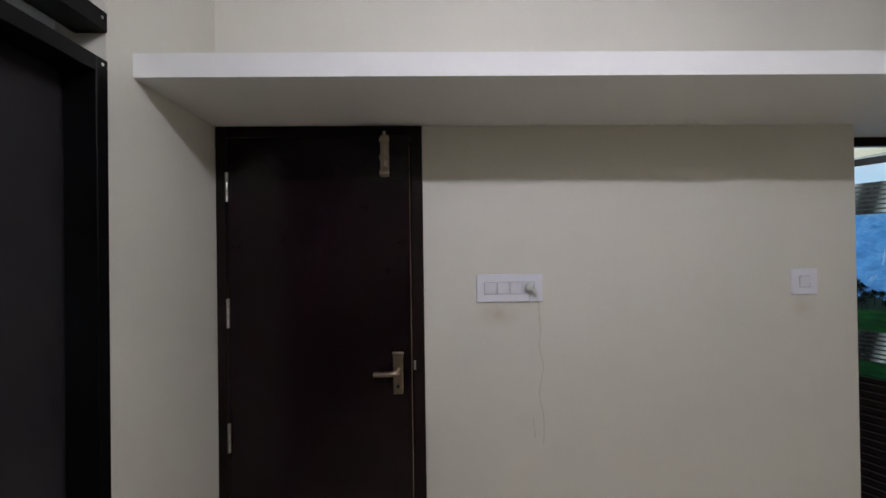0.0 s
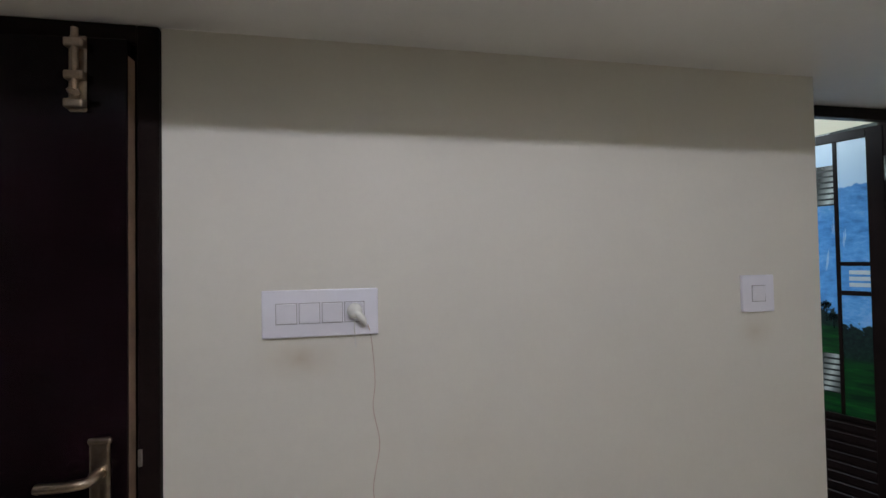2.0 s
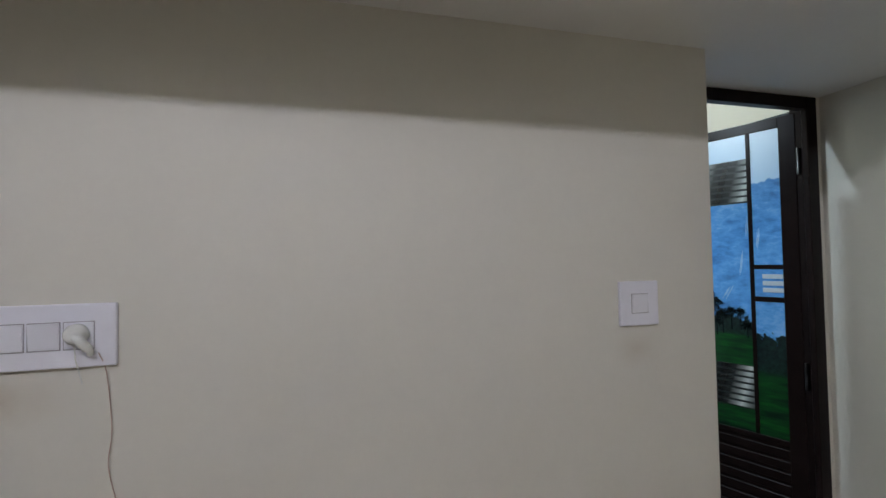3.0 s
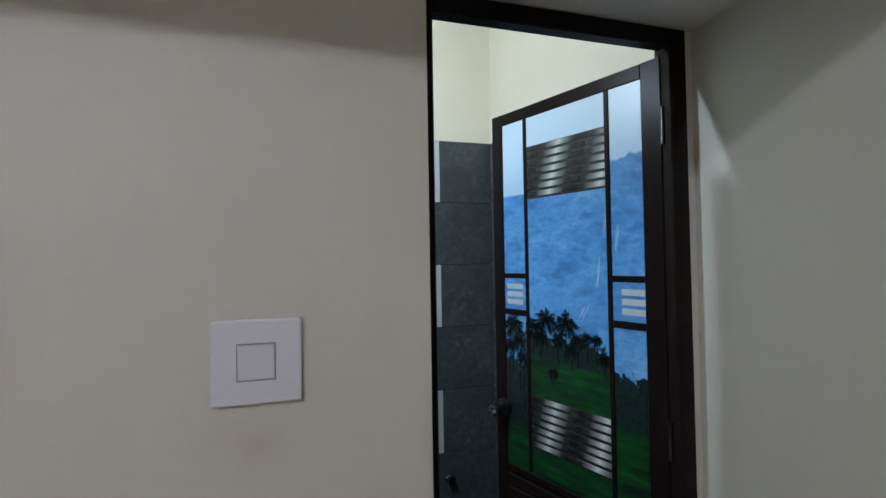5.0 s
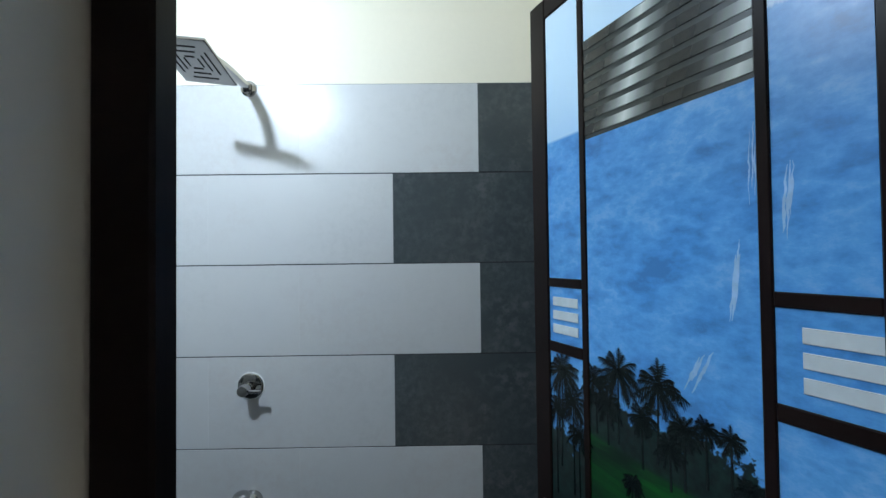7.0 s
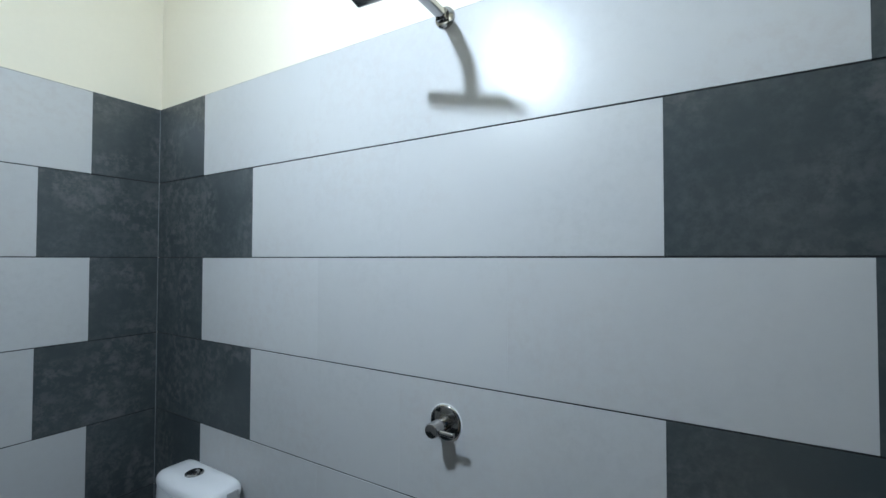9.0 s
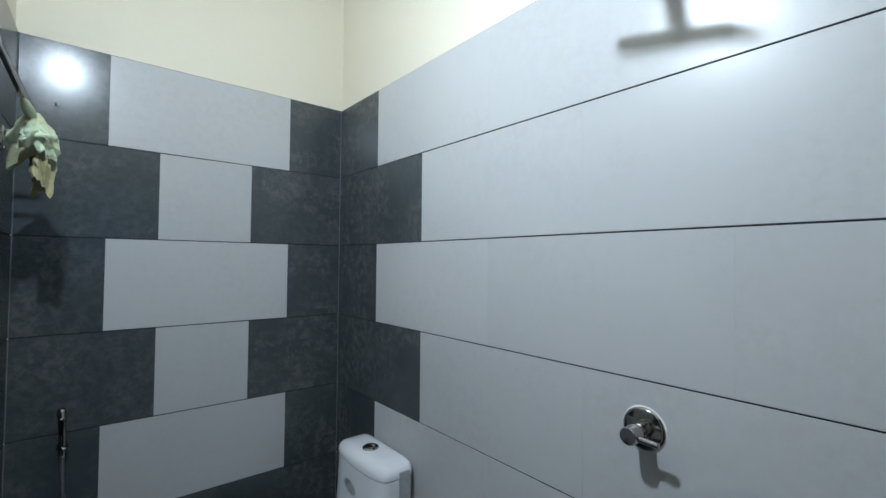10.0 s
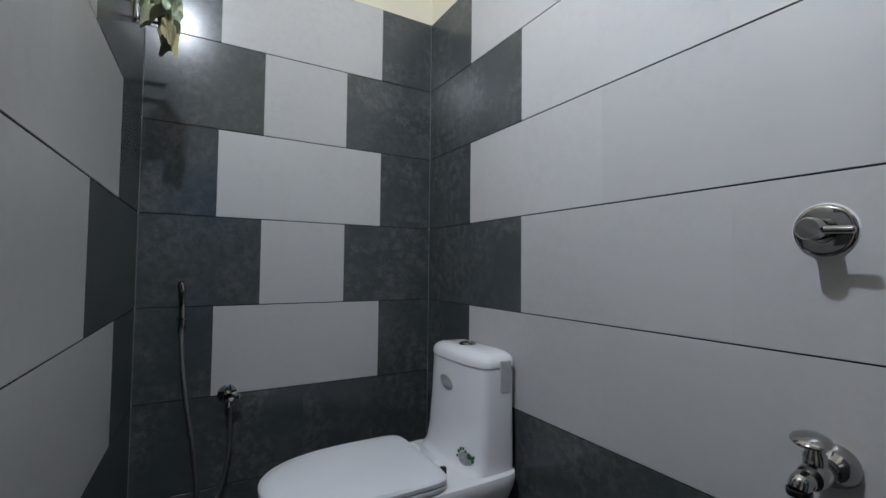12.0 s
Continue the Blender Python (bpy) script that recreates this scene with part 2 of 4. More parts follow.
structure("wall_east", box(XR, XR + 0.15, -2.4, 0.30, 0, CEIL), M_PAINT, "cream painted side wall beside the bathroom door", "wall")
structure("wall_south", box(-1.7, 2.9, -2.4, -2.24, 0, CEIL), M_PAINT, "cream painted rear bedroom wall", "wall")
structure("loft_slab", prism([(XL, -0.528), (XR, -0.575), (XR, 0.2545), (1.842, 0.2545), (XC, 0.001), (XL, 0.001)], LOFT_Z, LOFT_Z + 0.076), M_WHITE, "white painted concrete loft slab over the doors", "loft slab")

def stain_wall():
    """Wall paint with soft brown smudges below the switches, where fingers and dust have marked it."""
    m = M_PAINT.copy()
    m.name = "marked_wall_paint"
    n, l = m.node_tree.nodes, m.node_tree.links
    b = n["Principled BSDF"]
    old = b.inputs["Base Color"].links[0].from_socket
    tc = n.new("ShaderNodeTexCoord")
    nz = n.new("ShaderNodeTexNoise")
    nz.inputs["Scale"].default_value = 14
    nz.inputs["Detail"].default_value = 6
    l.new(tc.outputs["Object"], nz.inputs["Vector"])
    total = None
    for x, z, rx, rz, amount in ((0.185, 1.268, 0.15, 0.075, 0.85), (1.57, 1.272, 0.10, 0.07, 0.6), (0.30, 0.80, 0.05, 0.06, 0.18), (0.62, 1.02, 0.30, 0.14, 0.12)):
        mp = n.new("ShaderNodeMapping")
        mp.inputs["Location"].default_value = (-x / rx, 0, -z / rz)
        mp.inputs["Scale"].default_value = (1 / rx, 0, 1 / rz)
        l.new(tc.outputs["Object"], mp.inputs["Vector"])
        gr = n.new("ShaderNodeTexGradient")
        gr.gradient_type = "QUADRATIC_SPHERE"
        l.new(mp.outputs[0], gr.inputs["Vector"])
        k = n.new("ShaderNodeMath")
        k.operation = "MULTIPLY"
        k.inputs[1].default_value = amount
        l.new(gr.outputs["Fac"], k.inputs[0])
        if total is None:
            total = k.outputs[0]
        else:
            a = n.new("ShaderNodeMath")
            l.new(total, a.inputs[0])
            l.new(k.outputs[0], a.inputs[1])
            total = a.outputs[0]
    f = n.new("ShaderNodeMath")
    f.operation, f.use_clamp = "MULTIPLY", True
    l.new(total, f.inputs[0])
    l.new(nz.outputs["Fac"], f.inputs[1])
    mix = n.new("ShaderNodeMix")
    mix.data_type = "RGBA"
    mix.inputs["B"].default_value = (0.40, 0.29, 0.17, 1)
    l.new(f.outputs[0], mix.inputs["Factor"])
    l.new(old, mix.inputs["A"])
    l.new(mix.outputs["Result"], b.inputs["Base Color"])
    return m


wall_n.data.materials[0] = stain_wall()

# ---- bathroom structure ----
YA, XB = 1.36, 0.105
XE = 1.838


def rack_wall_y(x):
    """The rack wall stands a little askew: its face in y at a place along x."""
    return 0.325 - 0.030 * (x - XB)


YC, YE = rack_wall_y(XB), rack_wall_y(XE)
XD0, XD1 = 2.63, 2.485
BCEIL = 2.85
BACK = 0.008
structure("bathroom_floor", prism([(XB - 0.15, 0.26), (2.8, 0.26), (2.8, YA + 0.15), (XB - 0.15, YA + 0.15)], -0.12, -0.002), M_DARK, "dark grey tiled bathroom floor", "floor")
structure("bathroom_ceiling", box(XB - 0.15, 2.8, 0.20, YA + 0.15, BCEIL, BCEIL + 0.1), M_WHITE, "white painted bathroom ceiling", "ceiling")
wall_a = structure("wall_shower", box(XB - 0.15, 2.8, YA + BACK, YA + 0.15, 0, BCEIL), M_BATHPAINT, "bathroom wall with light and slate tiles below cream paint", "wall")
wall_b = structure("wall_toilet_side", box(XB - 0.15, XB - BACK, 0.2555, YA + BACK, 0, BCEIL), M_BATHPAINT, "short bathroom wall with slate and light tiles below cream paint", "wall")
wall_c = structure("wall_rack", prism([(XB - BACK, 0.2555), (XE, 0.2555), (XE, YE - BACK), (XB - BACK, YC - BACK)], 0, BCEIL), M_BATHPAINT, "bathroom wall beside the door with light and slate tiles", "wall")
structure("wall_over_bath_door", box(XE, XR + 0.1, 0.2555, YE - BACK, LOFT_Z, BCEIL), M_BATHPAINT, "cream painted wall above the bathroom door", "wall")
structure("wall_bath_jamb", box(2.550, XR, 0.222, YE - BACK, 0, LOFT_Z), M_PAINT, "cream plaster strip beside the bathroom door frame", "wall")
wall_d = structure("wall_hinge_side", prism([(XD0 + BACK, 0.288), (2.8, 0.288), (2.8, YA + BACK), (XD1 + BACK, YA + BACK)], 0, BCEIL), M_BATHPAINT,
                   "bathroom end wall with slate tiles below cream paint", "wall")

# ---- bedroom door ----
def hinge(parent, x, y, z, h=0.125):
    g = part("hinge", lathe(bmesh.new(), [(0.0075, 0), (0.0075, h / 3), (0.0068, h / 3 + 0.001), (0.0075, h / 3 + 0.002), (0.0075, 2 * h / 3), (0.0068, 2 * h / 3 + 0.001), (0.0075, 2 * h / 3 + 0.002), (0.0075, h)],
                                       Matrix.Translation((x, y, z - h / 2)), 10), M_STEEL, parent, "bright steel butt hinge", True)
    return g


DL, DR = XL + 0.002, -0.137
frame_1 = thing("door_frame", "dark brown wooden frame round the bedroom door", "door frame")
frame_1["kind"] = "structure"
part("jamb", box(DL, DL + 0.040, -0.012, 0.10, 0, 2.098, 0.003), M_FRAME, frame_1)
part("jamb", box(DR - 0.048, DR, -0.012, 0.10, 0, 2.098, 0.003), M_FRAME, frame_1)
part("head", box(DL + 0.040, DR - 0.048, -0.012, 0.10, 2.052, 2.098, 0.003), M_FRAME, frame_1)
AJAR = pose(-0.974, -0.006, 0, 0, 0, -3.0) @ Matrix.Translation((0.974, 0.006, 0))
door_1 = tagged(thing("door_1", "dark brown laminate bedroom door, barely ajar, with brass fittings", "door", AJAR), kind="structure")
leaf_1 = part("leaf", box(DL + 0.043, DR - 0.054, 0.0, 0.035, 0.008, 2.049, 0.002), M_WOOD, door_1)
# added backing sheet; frame-dark colour stands in for shade in the door gap
structure("dark_gap_backing", box(DL, DR, 0.10, 0.2, 0, 2.098), M_FRAME, "added dark panel closing the doorway, its colour standing in for shade in the door gap", "wall")
for hz in (1.838, 1.297, 0.765):
    hinge(door_1, -0.974, -0.006, hz)
bolt = part("tower_bolt", box(-0.322, -0.284, -0.006, 0.001, 1.884, 2.062, 0.003), M_BRASS, door_1, "worn antique brass tower bolt")
part("rod", tube(bmesh.new(), [(-0.303, -0.013, 1.895), (-0.303, -0.013, 2.075)], 0.0075, 10), M_BRASS, bolt, "", True)
part("knob", tube(bmesh.new(), smooth_path([(-0.303, -0.013, 1.93), (-0.303, -0.03, 1.925), (-0.29, -0.036, 1.915), (-0.278, -0.036, 1.92)], 4), 0.006, 8), M_BRASS, bolt, "", True)
for sz in (1.90, 1.965, 2.04):
    part("guide", box(-0.324, -0.282, -0.022, -0.002, sz - 0.011, sz + 0.011, 0.005, 2), M_BRASS, bolt)
lock = part("handle_plate", box(-0.277, -0.234, -0.008, 0.001, 0.930, 1.102, 0.005, 2), M_BRASS, door_1, "antique brass lock plate")
part("plate_cap", box(-0.281, -0.230, -0.009, 0.001, 1.094, 1.110, 0.006, 2), M_BRASS, lock)
part("lever", tube(bmesh.new(), smooth_path([(-0.255, -0.004, 1.030), (-0.255, -0.045, 1.030), (-0.275, -0.055, 1.029), (-0.31, -0.055, 1.027), (-0.352, -0.052, 1.026)], 4), [0.014] * 3 + [0.011] * 14, 12), M_BRASS, lock, "", True)
part("key_cylinder", lathe(bmesh.new(), [(0.0, 0), (0.008, 0), (0.008, 0.006), (0.0, 0.006)], pose(-0.2555, -0.008, 0.965, 90), 14), M_DARKMETAL, lock, "", True)
bolt.location = (0.009, 0, -0.012)
lock.location = (0.008, 0, 0.016)
part("edge_strip", box(DR - 0.0540, DR - 0.0532, 0.004, 0.031, 0.10, 2.01), M_EDGE, leaf_1, "bare wood lock edge")
part("strike", box(-0.183, -0.174, -0.016, -0.010, 1.040, 1.080, 0.001), M_STEEL, frame_1, "small bright strike plate")

# ---- switch plates ----
def rocker(parent, x, z, w=0.040, h=0.048, tilt=3):
    part("gap", box(x - w / 2 - 0.0018, x + w / 2 + 0.0018, -0.0122, -0.010, z - h / 2 - 0.0018, z + h / 2 + 0.0018), M_LINE, parent)
    bm = box(-w / 2, w / 2, -0.001, 0.003, -h / 2, h / 2, 0.0008)
    bmesh.ops.transform(bm, matrix=pose(x, -0.0135, z, tilt), verts=bm.verts)
    part("rocker", bm, M_SWITCH, parent)


plate = thing("switch_board", "white plastic switch board with three rockers and a socket", "switch board")
PX0, PX1, PZ0, PZ1 = 0.094, 0.384, 1.325, 1.446
part("plate", box(PX0, PX1, -0.011, 0.0, PZ0, PZ1, 0.003, 2), M_PLATE, plate)
for i in range(3):
    rocker(plate, PX0 + 0.060 + i * 0.0565, 1.386, 0.049, 0.050, 4 if i != 1 else -1)
part("gap", box(PX1 - 0.0868, PX1 - 0.0352, -0.0122, -0.010, 1.3592, 1.4128), M_LINE, plate)
part("socket", box(PX1 - 0.085, PX1 - 0.037, -0.0135, -0.010, 1.361, 1.411, 0.001), M_SWITCH, plate)
plug = thing("plug_adapter", "milky clear plug with loose leads in the socket", "plug")
part("body", lathe(bmesh.new(), [(0.0, 0), (0.016, 0), (0.0195, 0.005), (0.0195, 0.016), (0.014, 0.025), (0.010, 0.028), (0, 0.028)], pose(PX1 - 0.060, -0.0135, 1.390, 90), 18), M_PLUG, plug, "", True)
part("stem", tube(bmesh.new(), smooth_path([(PX1 - 0.056, -0.035, 1.386), (PX1 - 0.045, -0.038, 1.376), (PX1 - 0.036, -0.030, 1.360), (PX1 - 0.038, -0.022, 1.352)], 4), [0.0085] * 8 + [0.006] * 5, 10), M_PLUG, plug, "", True)
part("lead", tube(bmesh.new(), smooth_path([(PX1 - 0.060, -0.03, 1.375), (PX1 - 0.061, -0.024, 1.345), (PX1 - 0.060, -0.014, 1.318), (PX1 - 0.059, -0.004, 1.292)], 4), 0.0012, 5), M_PLUG, plug, "", True)
tagged(part("thread_end", tube(bmesh.new(), smooth_path([(0.337, -0.002, 0.815), (0.340, -0.003, 0.775), (0.344, -0.003, 0.742), (0.343, -0.003, 0.728)], 4), [0.0008] * 9 + [0.0016] * 4, 5), M_THREAD), "short loose thread stuck on the wall", "thread")
cord = tagged(part("loose_thread", tube(bmesh.new(), smooth_path([(0.357, -0.016, 1.352), (0.366, -0.006, 1.31), (0.374, -0.004, 1.20), (0.368, -0.004, 1.13), (0.384, -0.004, 1.04), (0.372, -0.004, 0.965), (0.366, -0.004, 0.91), (0.381, -0.004, 0.83), (0.384, -0.004, 0.76), (0.380, -0.004, 0.70)], 5), 0.0010, 5), M_THREAD, None, "", True),
              "thin brown thread hanging from the plug", "thread")
single = thing("light_switch", "white square plastic light switch", "light switch")
part("plate", box(1.512, 1.629, -0.011, 0.0, 1.335, 1.451, 0.003, 2), M_PLATE, single)
rocker(single, 1.570, 1.393, 0.047, 0.048, 4)

# ---- wardrobe in the side wall ----
wardrobe = thing("wardrobe", "black framed built-in wardrobe with grey shutters", "wardrobe")
part("post", box(XL - 0.085, XL + 0.006, WY - 0.045, WY - 0.001, 0, 2.10, 0.002), M_BLACK, wardrobe)
part("header", box(XL - 0.085, XL + 0.006, -2.24, WY - 0.045, 2.055, 2.10, 0.002), M_BLACK, wardrobe)
part("upper_rail", box(XL - 0.085, XL + 0.006, -2.24, WY - 0.001, 2.180, 2.236, 0.002), M_BLACK, wardrobe)
part("shutter", box(XL - 0.11, XL - 0.09, -2.24, WY - 0.001, 0.02, 2.10), M_GREY, wardrobe, "dark grey shutter")
part("upper_panel", box(XL - 0.11, XL - 0.09, -2.24, WY - 0.06, 2.10, 2.60), M_STRIP, wardrobe, "blue grey upper panel")
for zz in (2.083, 2.215):
    part("screw", lathe(bmesh.new(), [(0, 0), (0.005, 0), (0.004, 0.002), (0, 0.002)], pose(XL + 0.006, WY - 0.022, zz, 0, 90), 10), M_STEEL, wardrobe)

# ---- lamps ----
def bulb_lamp(name, label, centre, wall_pose, mat):
    """A bulb in a slanting wall holder: an opaque white body and a lit dome that faces into the room and down."""
    lamp = thing(name, label, "lamp")
    part("base", lathe(bmesh.new(), [(0, 0), (0.032, 0), (0.032, 0.010), (0.020, 0.014), (0, 0.014)], wall_pose, 20), M_PLATE, lamp, "", True)
    part("neck", tube(bmesh.new(), [wall_pose @ Vector((0, 0, 0.012)), Vector(centre) + Vector((0, -0.040, 0.036))], 0.0135, 14), M_PLATE, lamp, "", True)
    aim = Matrix.Translation(centre) @ pose(0, 0, 0, -132)
    rad, cut = 0.033, radians(68)
    ring = [(rad * math.sin(cut * k / 6), rad * math.cos(cut * k / 6)) for k in range(7)]
    low = rad * math.cos(cut)
    part("dome", lathe(bmesh.new(), [(0.0005, rad)] + ring[1:] + [(0.0005, low)], aim, 20), mat, lamp, "lit frosted dome", True)
    part("body", lathe(bmesh.new(), [(0, -0.055), (0.014, -0.055), (0.015, -0.035), (0.024, -0.015), (rad * math.sin(cut), low - 0.001), (0, low - 0.001)], aim, 20), M_PLATE, lamp, "", True)


tube_light = thing("tube_light", "lit white wall batten light with a round diffuser", "tube light")
bx, by, bz = BED_LAMP
part("batten", box(bx - 0.61, bx + 0.61, -2.24, by - 0.030, bz - 0.036, bz + 0.036, 0.004), M_PLATE, tube_light)
for ex in (-0.605, 0.605):
    part("end_cap", box(bx + ex - 0.008, bx + ex + 0.008, by - 0.030, by + 0.038, bz - 0.039, bz + 0.039, 0.006), M_PLATE, tube_light)
part("tube", tube(bmesh.new(), [(bx - 0.596, by, bz), (bx + 0.596, by, bz)], 0.036, 18), M_BULB1, tube_light, "glowing tube", True)
bulb_lamp("bathroom_lamp", "lit bulb in a white wall holder", BATH_LAMP, pose(BATH_LAMP[0], rack_wall_y(BATH_LAMP[0]) - BACK, BATH_LAMP[2] + 0.035, -90), M_BULB2)

# ---- bathroom door ----
frame_2 = tagged(thing("bathroom_door_frame", "dark brown frame round the bathroom door", "door frame"), kind="structure")
part("jamb", box(1.844, 1.889, 0.215, 0.238, 0, 2.097, 0.003), M_FRAME, frame_2)
part("rebate", box(1.844, 1.858, 0.2385, 0.293, 0, 2.096), M_FRAME, frame_2)
part("jamb", box(2.498, 2.549, 0.215, 0.238, 0, 2.097, 0.003), M_FRAME, frame_2)
part("rebate", box(2.530, 2.549, 0.2385, 0.300, 0, 2.096), M_FRAME, frame_2)
part("head", box(1.889, 2.498, 0.215, 0.250, 2.052, 2.097, 0.003), M_FRAME, frame_2)
def print_material():
    """A landscape photograph printed on the door: sky, blue mountain, trees, green field."""
    m = bpy.data.materials.new("landscape_print")
    m.use_nodes = True
    n, l = m.node_tree.nodes, m.node_tree.links
    b = n["Principled BSDF"]
    tc = n.new("ShaderNodeTexCoord")
    sep = n.new("ShaderNodeSeparateXYZ")
    l.new(tc.outputs["Object"], sep.inputs[0])

    def math_node(op, a, c, clamp=False):
        k = n.new("ShaderNodeMath")
        k.operation, k.use_clamp = op, clamp
        for i, v in enumerate((a, c)):
            if isinstance(v, (int, float)):
                k.inputs[i].default_value = v
            else:
                l.new(v, k.inputs[i])
        return k.outputs[0]

    def noise_node(scale, detail, stretch=(1, 1, 1), rough=0.6):
        mp = n.new("ShaderNodeMapping")
        mp.inputs["Scale"].default_value = stretch
        l.new(tc.outputs["Object"], mp.inputs["Vector"])
        k = n.new("ShaderNodeTexNoise")
        k.inputs["Scale"].default_value, k.inputs["Detail"].default_value, k.inputs["Roughness"].default_value = scale, detail, rough
        l.new(mp.outputs[0], k.inputs["Vector"])
        return k.outputs["Fac"]

    def ramp(fac, stops):
        k = n.new("ShaderNodeValToRGB")
        while len(k.color_ramp.elements) < len(stops):
            k.color_ramp.elements.new(0.5)
        for e, (p, c) in zip(k.color_ramp.elements, stops):
            e.position, e.color = p, (*c, 1)
        l.new(fac, k.inputs["Fac"])
        return k.outputs["Color"]

    def mix(fac, a, c):
        k = n.new("ShaderNodeMix")
        k.data_type = "RGBA"
        l.new(fac, k.inputs["Factor"])
        l.new(a, k.inputs["A"])
        l.new(c, k.inputs["B"])
        return k.outputs["Result"]

    u, z = sep.outputs["X"], sep.outputs["Z"]
    sky = ramp(math_node("MULTIPLY", math_node("SUBTRACT", z, 1.7), 3.0, True), [(0.0, (0.38, 0.60, 0.84)), (0.5, (0.50, 0.69, 0.87)), (1.0, (0.60, 0.76, 0.90))])
    # ridge line, higher towards the hinge
    rid = math_node("ADD", math_node("MULTIPLY", noise_node(9, 5, (1, 0.01, 0.01)), 0.09), math_node("MULTIPLY", math_node("SUBTRACT", 0.16, u), 0.22))
    ridge = math_node("ADD", math_node("MAXIMUM", rid, 0.0), 1.755)
    is_mt = math_node("MULTIPLY", math_node("SUBTRACT", ridge, z), 160.0, True)
    # pale rock veins where a noise crosses its middle
    vein = math_node("ABSOLUTE", math_node("SUBTRACT", noise_node(8, 9, (0.9, 1, 1.8), 0.66), 0.5), 0.0)
    crag = math_node("MULTIPLY", math_node("SUBTRACT", 0.05, vein), 1.4)
    slopes = math_node("ADD", math_node("MULTIPLY", noise_node(5.5, 8, (1, 1, 1.3), 0.62), 0.62), math_node("ADD", crag, math_node("MULTIPLY", noise_node(34, 8, (1, 1, 1.5), 0.72), 0.38)))
    rock = ramp(slopes, [(0.34, (0.022, 0.13, 0.38)), (0.46, (0.050, 0.24, 0.60)), (0.56, (0.095, 0.34, 0.72)), (0.72, (0.30, 0.53, 0.82))])
    haze = ramp(math_node("MULTIPLY", math_node("SUBTRACT", 1.75, z), 1.9, True), [(0.0, (0.05, 0.23, 0.54)), (1.0, (0.16, 0.42, 0.80))])
    hz = n.new("ShaderNodeMix")
    hz.data_type = "RGBA"
    hz.inputs["Factor"].default_value = 0.32
    l.new(rock, hz.inputs["A"])
    l.new(haze, hz.inputs["B"])
    col = mix(is_mt, sky, hz.outputs["Result"])
    # field line by column, tree band above it
    inner = math_node("GREATER_THAN", u, 0.16)
    outer = math_node("GREATER_THAN", u, 0.475)
    line = math_node("ADD", math_node("MULTIPLY", inner, 0.135), math_node("MULTIPLY", outer, -0.27))
    line = math_node("ADD", math_node("ADD", line, 1.035), math_node("MULTIPLY", u, 0.06))
    tall = math_node("ADD", math_node("SUBTRACT", 0.15, math_node("MULTIPLY", inner, 0.075)), math_node("MULTIPLY", outer, 0.16))
    bumps = math_node("MULTIPLY", math_node("SUBTRACT", noise_node(26, 6, (1, 1, 1), 0.65), 0.5), 0.20)
    top = math_node("ADD", math_node("ADD", line, tall), bumps)
    is_tree = math_node("MULTIPLY", math_node("SUBTRACT", top, z), 220.0, True)
    trees = ramp(noise_node(70, 6), [(0.35, (0.002, 0.005, 0.006)), (0.7, (0.012, 0.035, 0.03))])
    col = mix(is_tree, col, trees)
    is_field = math_node("MULTIPLY", math_node("SUBTRACT", line, z), 120.0, True)
    field = ramp(noise_node(10, 7, (0.6, 1, 4), 0.6), [(0.38, (0.001, 0.012, 0.006)), (0.55, (0.003, 0.055, 0.010)), (0.72, (0.010, 0.12, 0.016))])
    col = mix(is_field, col, field)
    l.new(col, b.inputs["Base Color"])
    b.inputs["Roughness"].default_value = 0.34
    return m


def slat_material():
    """Silver louvre print: bright and dark bands along each slat."""
    m = bpy.data.materials.new("silver_louvre_print")
    m.use_nodes = True
    n, l = m.node_tree.nodes, m.node_tree.links
    b = n["Principled BSDF"]
    tc = n.new("ShaderNodeTexCoord")
    sep = n.new("ShaderNodeSeparateXYZ")
    l.new(tc.outputs["Object"], sep.inputs[0])
    sh = n.new("ShaderNodeMath")
    sh.operation = "MULTIPLY_ADD"
    sh.inputs[1].default_value = 0.25
    l.new(sep.outputs["Z"], sh.inputs[0])
    slide = n.new("ShaderNodeMath")
    slide.inputs[1].default_value = 0.028
    l.new(sep.outputs["X"], slide.inputs[0])
    l.new(slide.outputs[0], sh.inputs[2])
    mr = n.new("ShaderNodeMath")
    mr.operation = "PINGPONG"
    mr.inputs[1].default_value = 0.093
    l.new(sh.outputs[0], mr.inputs[0])
    sc = n.new("ShaderNodeMath")
    sc.operation = "MULTIPLY"
    sc.inputs[1].default_value = 10.7
    l.new(mr.outputs[0], sc.inputs[0])
    k = n.new("ShaderNodeValToRGB")
    for _ in range(2):
        k.color_ramp.elements.new(0.5)
    for e, (p, c) in zip(k.color_ramp.elements, [(0.0, 0.008), (0.40, 0.03), (0.75, 0.26), (1.0, 0.62)]):
        e.position, e.color = p, (c * 0.93, c, c * 0.96, 1)
    l.new(sc.outputs[0], k.inputs["Fac"])
    l.new(k.outputs["Color"], b.inputs["Base Color"])
    b.inputs["Roughness"].default_value = 0.25
    return m


M_PRINT = print_material()
M_LOUVRE = slat_material()
M_VENTBACK = material("black_print", (0.012, 0.018, 0.017), 0.3, vary=0.2)
M_PALM = material("palm_print", (0.004, 0.010, 0.010), 0.25, vary=0.5, scale=60)
M_FALL = material("waterfall_print", (0.36, 0.56, 0.80), 0.25, vary=0.2, scale=50)

HINGE = (2.527, 0.280)
LEAF_W, LEAF_TOP = 0.633, 2.058
leaf_turn = math.degrees(math.atan2(0.587, -0.238))
door_2 = tagged(thing("door_2", "open dark brown bathroom door printed with a palm landscape", "door", pose(HINGE[0], HINGE[1], 0, 0, 0, leaf_turn)), kind="structure")


